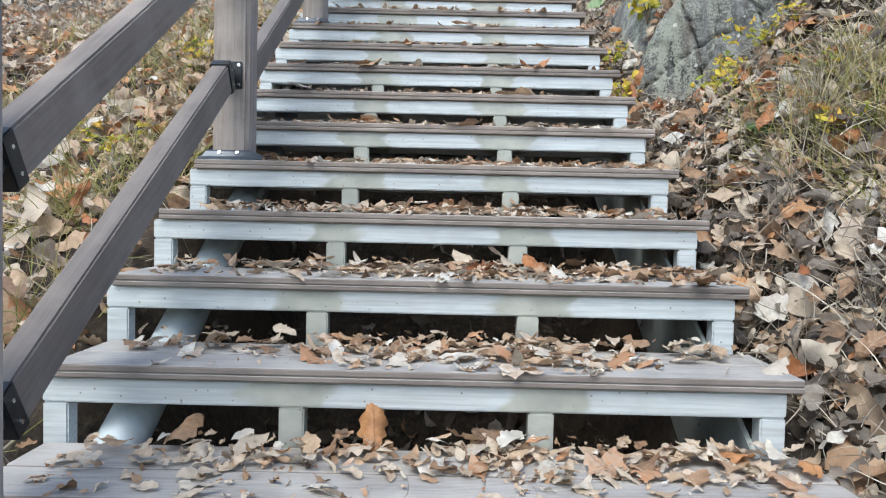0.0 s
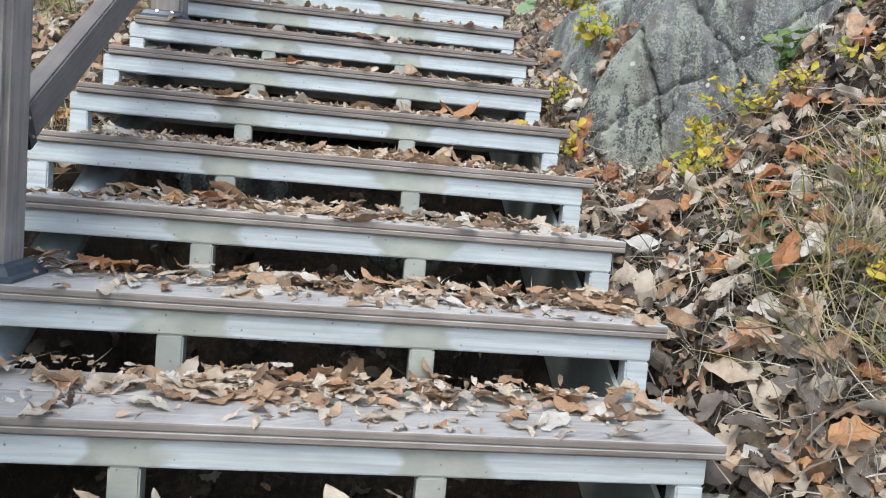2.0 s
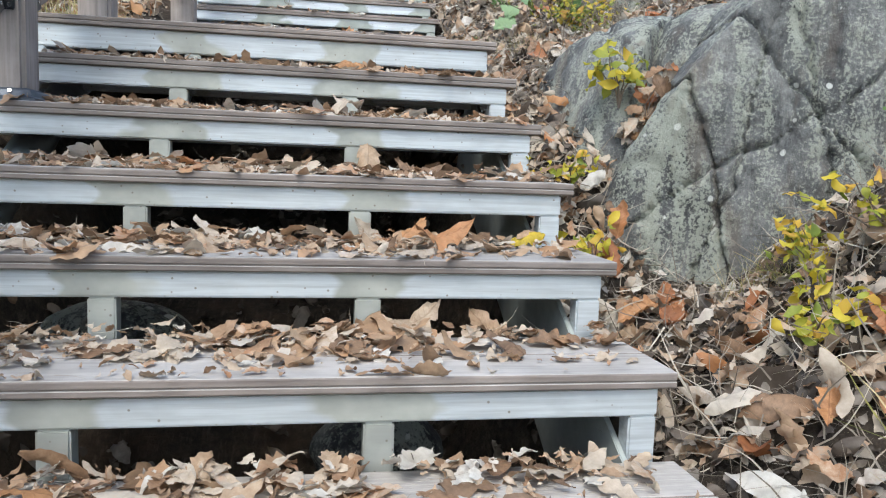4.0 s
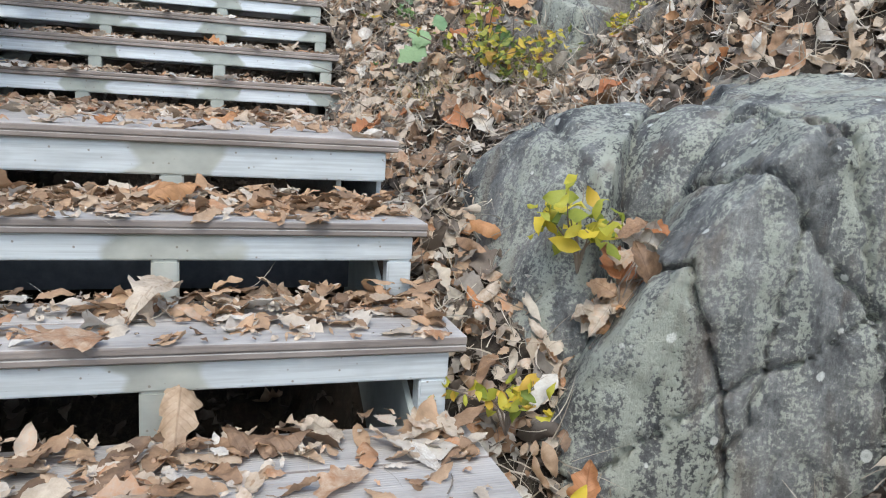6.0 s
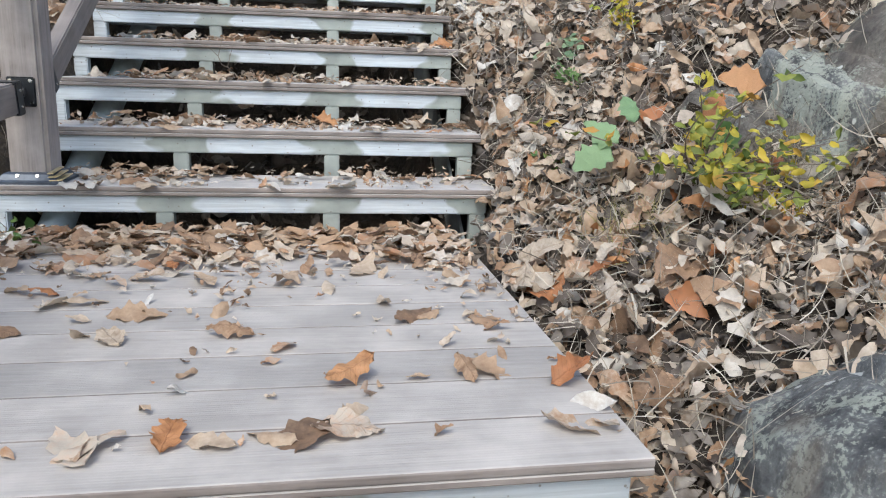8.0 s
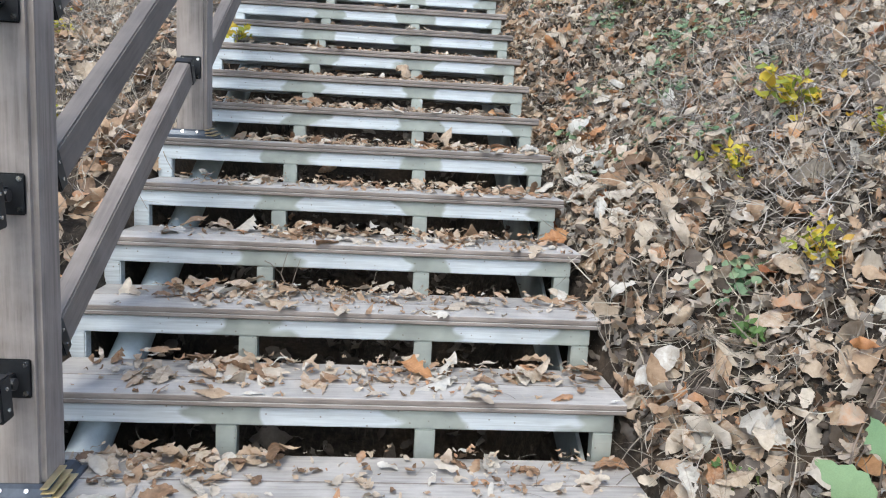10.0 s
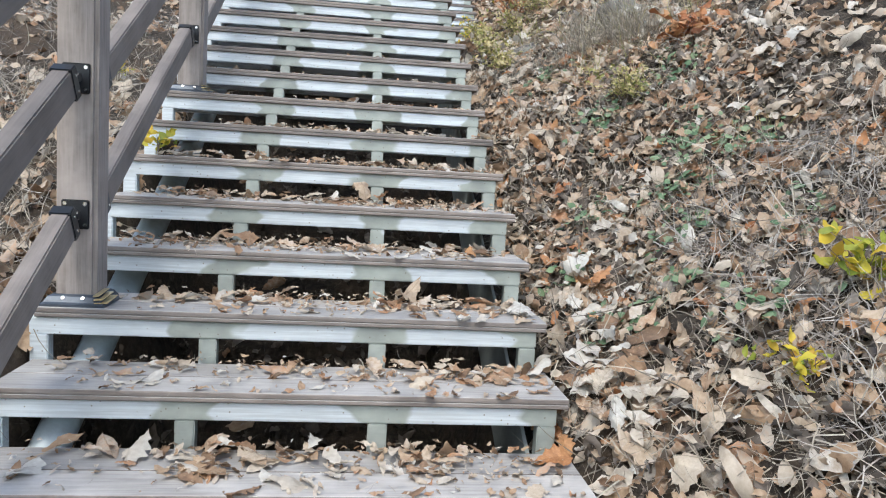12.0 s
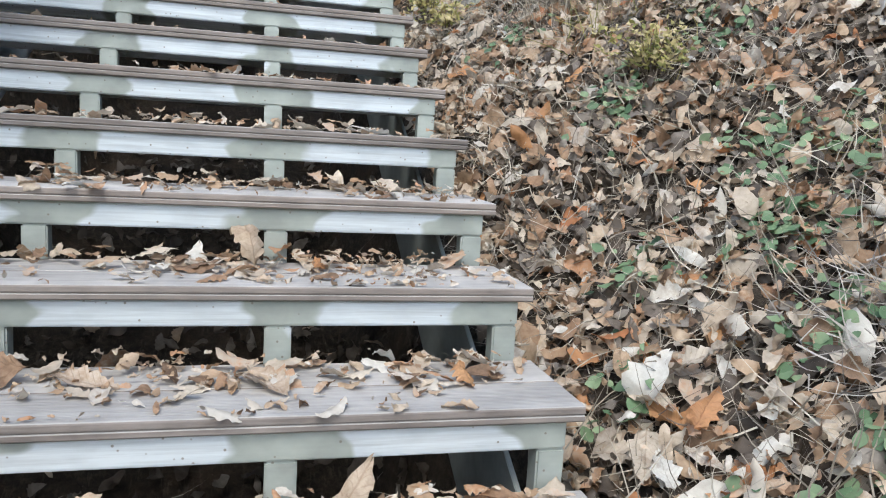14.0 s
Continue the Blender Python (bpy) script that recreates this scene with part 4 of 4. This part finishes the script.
def shrub(x, y, tall, stems, leaves, leaf, mat, label, seed, z=None, lean=(-0.2, -0.25), wide=0.55, name="shrub"):
    """Thin arching stems from one root with small leaves along them."""
    r = random.Random(seed)
    q = np.random.default_rng(seed)
    base = Vector((x, y, float(height(np.array(x), np.array(y))) if z is None else z))
    s = thing(name, Matrix.Translation(base), label, name)
    tubes, pos = [], []
    for _ in range(stems):
        way = Vector((r.gauss(lean[0], wide), r.gauss(lean[1], wide), 1)).normalized()
        n = tall * r.uniform(0.6, 1.1)
        bendy = Vector((r.gauss(lean[0], 0.4), r.gauss(lean[1], 0.4), -0.35))
        pts = [way * n * t + bendy * n * 0.5 * t * t + Vector((r.gauss(0, 0.004), r.gauss(0, 0.004), 0)) for t in (0, 0.2, 0.4, 0.6, 0.8, 1.0)]
        pts[0] = Vector((0, 0, -0.03))
        tubes.append(tube(pts, 0.0022 + tall * 0.004, 0.0009))
        for _ in range(max(1, leaves // stems)):
            t = r.uniform(0.3, 1.0) * 5
            i = min(int(t), 4)
            pos.append(pts[i].lerp(pts[i + 1], t - i) + Vector((r.gauss(0, leaf * 0.5), r.gauss(0, leaf * 0.5), r.gauss(0, leaf * 0.3))))
    for bm in tubes:
        part("stem", bm, TWIG, s)
    pos = np.array([tuple(p) for p in pos])
    rot = frames_from(np.array([-0.2, -0.5, 0.8]) + q.normal(0, 0.45, pos.shape), q)
    me = scatter("foliage", OVAL, pos, rot, leaf * q.uniform(0.6, 1.3, len(pos)), mat, q)
    part("foliage", me, None, s)
    return s


YL = "low shrub with small yellow autumn leaves on the bank"
shrub(1.24, 2.02, 0.24, 9, 80, 0.042, YELLOW, YL, 1)
shrub(1.4, 2.28, 0.2, 8, 60, 0.044, YELLOW, YL, 2)
shrub(1.46, 2.1, 0.24, 9, 70, 0.042, YELLOW, YL, 3)
shrub(1.15, 3.0, 0.21, 6, 36, 0.064, YELLOW, "yellow-green seedling growing from a rock crevice", 4, 1.64, (-0.25, -0.2), 0.3, "seedling")
shrub(0.95, 2.6, 0.2, 7, 42, 0.045, YELLOW, "yellow-green seedling beside the step ends", 5, 1.1, (-0.2, -0.2), 0.35, "seedling")
shrub(0.95, 2.87, 0.2, 7, 48, 0.045, YELLOW, "green and yellow seedling at the rock's foot", 6, 1.32, (-0.25, -0.25), 0.4, "seedling")
shrub(-0.6, 4.93, 0.13, 5, 18, 0.06, GREEN, "green sprig growing at the landing's edge", 51, 1.86, (0.2, -0.3), 0.4, "seedling")
shrub(1.45, 4.52, 0.46, 22, 270, 0.042, OLIVE, "bushy shrub with yellow-green leaves above the landing", 7, None, (-0.05, -0.4), 0.75)
shrub(1.58, 4.36, 0.24, 9, 80, 0.043, OLIVE, "small yellow shrub in front of a rock ledge", 8)
shrub(1.9, 4.18, 0.2, 7, 60, 0.038, YELLOW, YL, 9)
shrub(1.12, 5.0, 0.1, 6, 26, 0.03, GREEN, "tiny green plant at the foot of the upper flight", 10, None, (0, 0), 0.8, "seedling")
shrub(1.86, 8.15, 0.27, 22, 380, 0.03, GRASS, "rounded pale yellow shrub on the leafy bank", 11)
shrub(1.85, 6.15, 0.24, 7, 40, 0.07, YELLOW, "yellow-green seedling with pointed leaves", 12, None, (-0.3, -0.3), 0.4, "seedling")
shrub(1.55, 5.95, 0.18, 6, 40, 0.045, YELLOW, YL, 13)
shrub(2.28, 8.4, 0.22, 16, 130, 0.085, RUST, "rust-red leafed shrub high on the bank", 14)
shrub(1.55, 5.4, 0.2, 8, 60, 0.036, YELLOW, YL, 15)
shrub(1.95, 5.6, 0.25, 9, 90, 0.04, YELLOW, YL, 16)
shrub(1.35, 5.3, 0.14, 5, 26, 0.045, GREEN, "small green seedling among dry leaves", 17, None, (-0.1, -0.2), 0.5, "seedling")
shrub(2.05, 4.35, 0.3, 8, 46, 0.085, RUST, "rust-brown drooping oak sapling above the ledge", 18, 2.5)
for i, (x, y) in enumerate(((1.45, 9.5), (1.5, 10.1), (1.52, 10.6), (1.75, 10.5), (1.6, 11.2), (2.0, 10.9))):
    shrub(x, y, 0.28, 14, 150, 0.04, GRASS, "dull yellow-green shrub crowding the upper steps", 70 + i)
for i, (x, y) in enumerate(((1.9, 11.2), (2.3, 11.9), (1.7, 12.4), (2.7, 11.4), (2.0, 13.2), (3.0, 12.6))):
    shrub(x, y, 0.5, 16, 220, 0.05, YELLOW if i % 3 else RUST, "autumn shrub at the top of the bank", 30 + i)
for i, (x, y) in enumerate(((-1.25, 1.7), (-1.6, 0.6), (-1.35, 3.0), (-1.3, 7.1), (-1.7, 8.6), (-1.2, 9.6))):
    shrub(x, y, 0.28, 8, 60, 0.04, YELLOW, "thin yellow-leafed shrub beyond the railing", 40 + i)
shrub(-0.5, 7.68, 0.1, 5, 26, 0.05, YELLOW, "yellow leafed sprig poking through the step", 50, 3.37, (0.2, -0.5), 0.4, "seedling")


for i, (x, y) in enumerate(((1.42, 1.45), (1.6, 1.75), (1.3, 1.15), (1.72, 2.0), (1.5, 1.9))):
    shrub(x, y, 0.16, 5, 26, 0.04, (YELLOW, OLIVE)[i % 2], "sparse yellow-leafed sprig among drooping grass", 91 + i, None, (-0.3, -0.3), 0.5, "seedling")
shrub(1.68, 2.2, 0.2, 6, 30, 0.07, GREEN, "green leafy sprig above the bank's hump", 90, None, (-0.3, -0.2), 0.4, "seedling")


def weeds(spots, seed):
    r = np.random.default_rng(seed)
    pos = []
    for x, y, s, n in spots:
        n = int(n * 0.55)
        bx, by = x + r.normal(0, s * 0.65, n), y + r.normal(0, s * 0.65, n)
        pos.append(np.stack([bx, by, height(bx, by) + r.uniform(0.03, 0.085, n)], -1))
    pos = np.concatenate(pos)
    rot = frames_from(slope_normals(pos[:, 0], pos[:, 1]) + r.normal(0, 0.35, pos.shape), r)
    me = scatter("weeds", [(v * np.array([1.6, 1, 0.4]), q) for v, q in OVAL], pos, rot, r.uniform(0.022, 0.05, len(pos)), WEED, r)
    tagged(new("weeds", me), "small round green weeds between the fallen leaves", "weeds", kind="stuff")


weeds([(1.7, 8.1, 0.12, 110), (1.25, 7.1, 0.08, 60), (1.6, 6.3, 0.1, 70), (1.3, 6.6, 0.1, 60), (1.9, 6.6, 0.1, 80), (1.45, 7.4, 0.1, 70), (1.75, 7.25, 0.12, 160), (1.95, 7.55, 0.14, 170), (1.6, 6.9, 0.09, 90), (2.15, 7.3, 0.12, 100), (1.5, 6.6, 0.06, 50), (2.1, 8.1, 0.12, 90), (1.6, 8.9, 0.15, 120), (1.35, 5.5, 0.08, 60), (1.2, 1.5, 0.05, 30)], 61)


def twig(a, b, thick, label):
    a, b = Vector(a), Vector(b)
    t = thing("fallen_twig", Matrix.Translation(a), label, "twig", "fallen twigs")
    d = b - a
    r = random.Random(int(a.y * 1000))
    pts = [d * (i / 6) + Vector((r.gauss(0, 0.008), r.gauss(0, 0.008), r.gauss(0, 0.005))) for i in range(7)]
    part("stick", tube(pts, thick, thick * 0.4), TWIG, t)
    for i in (2, 4):
        part("side_shoot", tube([pts[i], pts[i] + d * 0.12 + Vector((0.03, 0, 0.04)), pts[i] + d * 0.2 + Vector((0.05, 0, 0.06))], thick * 0.5, thick * 0.2), TWIG, t)


def ground_at(x, y, up=0.03):
    return (x, y, float(height(np.array(x), np.array(y))) + up)


twig(ground_at(1.18, 4.72), ground_at(1.5, 4.98, 0.08), 0.004, "long grey twig lying on dry leaves")
twig((0.03, 5.76, 2.366), (-0.09, 5.72, 2.5), 0.003, "thin dark branched twig standing on a step")
for i in range(60):
    x, y = 1.0 + 1.5 * rng.random(), -0.2 + 9.5 * rng.random()
    if ((x - 1.62) / 0.55) ** 2 + ((y - 2.95) / 0.5) ** 2 > 1:
        twig(ground_at(x, y), ground_at(x + rng.normal(0, 0.18), y + rng.normal(0, 0.18), 0.06), 0.003, "thin grey dead twig on the bank")


# ---- single leaves that stand out ----
def single_leaf(at, size, face, turn, mat, label, seed, kind="oak", curl=0.75):
    """One large leaf at a place, its face towards a direction."""
    r = np.random.default_rng(seed)
    v, q = leaf_shape(kind, 21, 7, r)
    size *= 0.85
    v = v * np.array([1, 1, curl])
    face = (face[0], face[1] * 0.75, face[2] + 0.15)
    ob = new("fallen_leaf", sheet("fallen_leaf", v, q, VEINED.get(mat, mat)))
    n = Vector(face).normalized()
    m = n.to_track_quat("Z", "Y").to_matrix() @ Matrix.Rotation(radians(turn), 3, "Z")
    low = min((m @ Vector(p))[2] for p in v.tolist()) * size
    ob.matrix_basis = Matrix.Translation((at[0], at[1], at[2] - low)) @ m.to_4x4() @ Matrix.Scale(size, 4)
    tagged(ob, label, "leaf", "fallen leaves")


ORANGE = "bright orange-brown oak leaf on the step"
PALE = "large pale dry leaf lying on the step"
for i, (x, y, z, s, face, mat) in enumerate((
        (-0.1, 0.3, 0.0, 0.15, (0.1, -0.9, 0.4), RUST), (0.18, 0.27, 0.0, 0.16, (0, -0.6, 0.8), DRY), (0.15, 0.88, 0.34, 0.15, (0, -0.4, 0.9), RUST), (0.3, 0.86, 0.34, 0.13, (0.1, -0.6, 0.8), RUST),
        (0.44, 2.33, 1.19, 0.17, (0.1, -0.5, 0.85), RUST), (0.38, 2.45, 1.19, 0.15, (-0.2, -0.6, 0.7), RUST), (0.28, 2.47, 1.19, 0.11, (0.2, -0.95, 0.2), DRY), (0.69, 2.44, 1.19, 0.12, (-0.1, -0.8, 0.5), YELLOW),
        (0.3, 2.78, 1.36, 0.17, (0, -0.8, 0.55), DRY), (0.44, 2.72, 1.36, 0.17, (0.1, -0.3, 0.9), DRY), (0.36, 2.16, 1.02, 0.17, (0, -0.5, 0.8), DRY), (0.53, 2.17, 1.02, 0.15, (0.1, -0.5, 0.8), DRY),
        (0.48, 3.08, 1.53, 0.12, (0.3, -0.9, 0.3), DRY), (0.25, 3.0, 1.53, 0.18, (0, -0.2, 0.95), DRY), (0.53, 3.0, 1.53, 0.15, (0, -0.3, 0.9), DRY), (0.27, 3.33, 1.7, 0.17, (0.2, -0.6, 0.7), RUST),
        (0.1, 3.56, 1.87, 0.11, (0, -0.2, 0.9), RUST), (0.15, 4.02, 1.87, 0.12, (0.1, -0.4, 0.9), DRY), (0.385, 3.76, 1.87, 0.13, (0, -0.4, 0.9), RUST), (0.6, 3.77, 1.87, 0.1, (0, -0.4, 0.9), DRY),
        (0.36, 3.56, 1.87, 0.14, (0, -0.2, 1), DRY), (0.79, 3.72, 1.87, 0.13, (-0.2, -0.5, 0.9), RUST), (-0.09, 4.01, 1.87, 0.11, (0, -0.2, 1), DRY),
        (0.93, 6.12, 2.524, 0.13, (-0.1, -0.7, 0.6), RUST), (0.98, 6.2, 2.524, 0.12, (0.1, -0.6, 0.7), RUST), (0.37, 5.5, 2.197, 0.14, (0, -0.6, 0.8), RUST), (0.73, 5.48, 2.197, 0.14, (0, -0.3, 0.9), DRY),
        (0.4, 7.42, 3.178, 0.17, (0.1, -0.6, 0.6), DRY), (-0.06, 7.08, 3.014, 0.17, (0.1, -0.4, 0.9), DRY), (0.82, 7.0, 3.014, 0.1, (0.3, -0.4, 0.8), RUST), (0.43, 7.02, 3.014, 0.16, (0, -0.15, 1), DRY),
        (0.55, 6.76, 2.851, 0.18, (0.3, -0.3, 0.9), DRY), (0.94, 6.66, 2.851, 0.17, (0, -0.2, 1), DRY))):
    single_leaf((x, y, z + 0.002), s, face, (i * 67) % 360, mat, {RUST: ORANGE, DRY: PALE, YELLOW: "curled golden-yellow leaf standing on the step"}[mat], 100 + i)
for i, (x, y, z, s, face) in enumerate(((1.03, 2.66, 1.2, 0.14, (-0.5, -0.8, 0.2)), (0.97, 2.56, 1.1, 0.14, (-0.5, -0.85, 0.1)), (1.2, 2.93, 1.62, 0.13, (-0.6, -0.6, 0.5)), (1.26, 2.95, 1.66, 0.13, (-0.3, -0.9, 0.2)), (1.16, 2.9, 1.58, 0.11, (-0.7, -0.4, 0.6)), (1.22, 2.9, 1.64, 0.1, (-0.5, -0.7, 0.4)), (1.19, 2.88, 1.56, 0.09, (-0.8, -0.4, 0.3)), (1.24, 2.93, 1.7, 0.1, (-0.4, -0.6, 0.7)), (1.14, 2.86, 1.5, 0.1, (-0.6, -0.7, 0.3)))):
    single_leaf((x, y, z), s, face, 20 * i, RUST if i < 3 else DRY, "big brown curled leaf caught against the rock", 160 + i, "oak", 0.8)


bank = np.random.default_rng(88)
for bx, by, spread, n, mats in ((1.37, 1.7, 0.14, 30, (RUST, RUST, DRY)), (1.28, 1.25, 0.12, 12, (RUST, DRY)), (1.12, 1.0, 0.1, 12, (RUST, DRY, OLD)), (1.05, 1.5, 0.08, 9, (PALE_DRY, DRY, RUST)), (1.52, 1.62, 0.09, 9, (PALE_DRY, DRY, RUST)), (1.6, 2.0, 0.1, 10, (PALE_DRY, DRY, OLD)), (1.05, 0.45, 0.12, 12, (RUST, OLD, DRY)),
                                (1.0, 2.35, 0.07, 10, (RUST, DRY)), (1.02, 6.35, 0.06, 8, (RUST, DRY)), (1.25, 7.0, 0.12, 14, (PALE_DRY, DRY, RUST)), (1.15, 6.3, 0.1, 12, (PALE_DRY, DRY)), (1.0, 5.0, 0.08, 12, (PALE_DRY, DRY)), (0.95, 4.3, 0.06, 10, (DRY, PALE_DRY, RUST))):
    for i in range(n):
        x, y = bx + bank.normal(0, spread), by + bank.normal(0, spread)
        mat = mats[i % len(mats)]
        single_leaf(ground_at(x, y, 0.02 + 0.04 * bank.random()), 0.095 + 0.065 * bank.random(), (-0.35 + bank.normal(0, 0.25), -0.45 + bank.normal(0, 0.25), 0.8), 360 * bank.random(), mat,
                    {RUST: "orange-brown curled oak leaf on the bank", DRY: "tan dry oak leaf on the bank", OLD: "dark brown rotting leaf on the bank", PALE_DRY: "large bleached leaf on the bank"}[mat], 400 + i + int(by * 100), ("oak", "oval", "oak")[i % 3], 0.8)
pocket = np.random.default_rng(77)
for i in range(26):
    t = pocket.random()
    at = Vector((1.285, 2.86, 1.71)).lerp(Vector((1.16, 2.93, 1.46)), t) + Vector(pocket.normal(0, 0.022, 3).tolist())
    single_leaf(tuple(at), 0.07 + 0.07 * pocket.random(), (-0.5 + pocket.normal(0, 0.3), -0.7 + pocket.normal(0, 0.3), 0.5 + pocket.normal(0, 0.3)), 360 * pocket.random(), (DRY, RUST, DRY, PALE_DRY)[i % 4], "dry leaf wedged in the crevice between two rocks", 300 + i, "oak", 0.9)
for i in range(9):
    at = Vector((1.27, 2.86, 1.68)).lerp(Vector((1.15, 2.93, 1.42)), i / 8)
    twig(tuple(at), tuple(at + Vector((pocket.normal(0, 0.05), -0.05 - 0.04 * pocket.random(), 0.05 + pocket.normal(0, 0.07)))), 0.0028, "thin bare twig caught in the rock crevice")


def big_leaf_seedling(x, y, leaves, label, seed):
    s = thing("seedling", Matrix.Translation(ground_at(x, y, 0.0)), label, "seedling")
    base = Vector(ground_at(x, y, 0.0))
    r = np.random.default_rng(seed)
    for at, size, face, turn, mat in leaves:
        tip = Vector(at) - base
        part("stem", tube([Vector((0, 0, -0.02)), tip * 0.5 + Vector((0, 0, 0.03)), tip], 0.003, 0.0015), TWIG, s)
        v, q = leaf_shape("oak", 21, 7, r)
        n = Vector(face).normalized()
        m = n.to_track_quat("Z", "Y").to_matrix() @ Matrix.Rotation(radians(turn), 3, "Z")
        part("leaf", sheet("leaf", v * np.array([1.25, 1, 0.4]), q, mat), None, s, "", Matrix.Translation(tip) @ m.to_4x4() @ Matrix.Scale(size, 4))


big_leaf_seedling(1.32, 4.74, [((1.2, 4.68, 2.26), 0.13, (-0.4, -0.7, 0.5), 60, MINT), ((1.17, 4.66, 2.19), 0.14, (-0.2, -0.8, 0.5), 130, MINT), ((1.3, 4.72, 2.33), 0.11, (-0.1, -0.7, 0.7), 10, MINT)], "oak seedling with broad pale green leaves", 5)
big_leaf_seedling(1.58, 4.56, [((1.54, 4.49, 2.43), 0.13, (-0.2, -0.8, 0.5), 80, RUST), ((1.46, 4.5, 2.36), 0.09, (-0.4, -0.7, 0.4), 150, RUST), ((1.5, 4.48, 2.27), 0.1, (-0.2, -0.9, 0.2), 30, GREEN)], "oak seedling with orange autumn leaves", 6)
big_leaf_seedling(1.2, 1.42, [((1.13, 1.34, 0.84), 0.12, (-0.3, -0.6, 0.7), 70, GREEN), ((1.2, 1.33, 0.83), 0.13, (0.1, -0.6, 0.7), -80, GRASS), ((1.25, 1.36, 0.86), 0.1, (0.3, -0.7, 0.5), -40, YELLOW)], "small oak seedling with yellow-green leaves on the bank", 7)
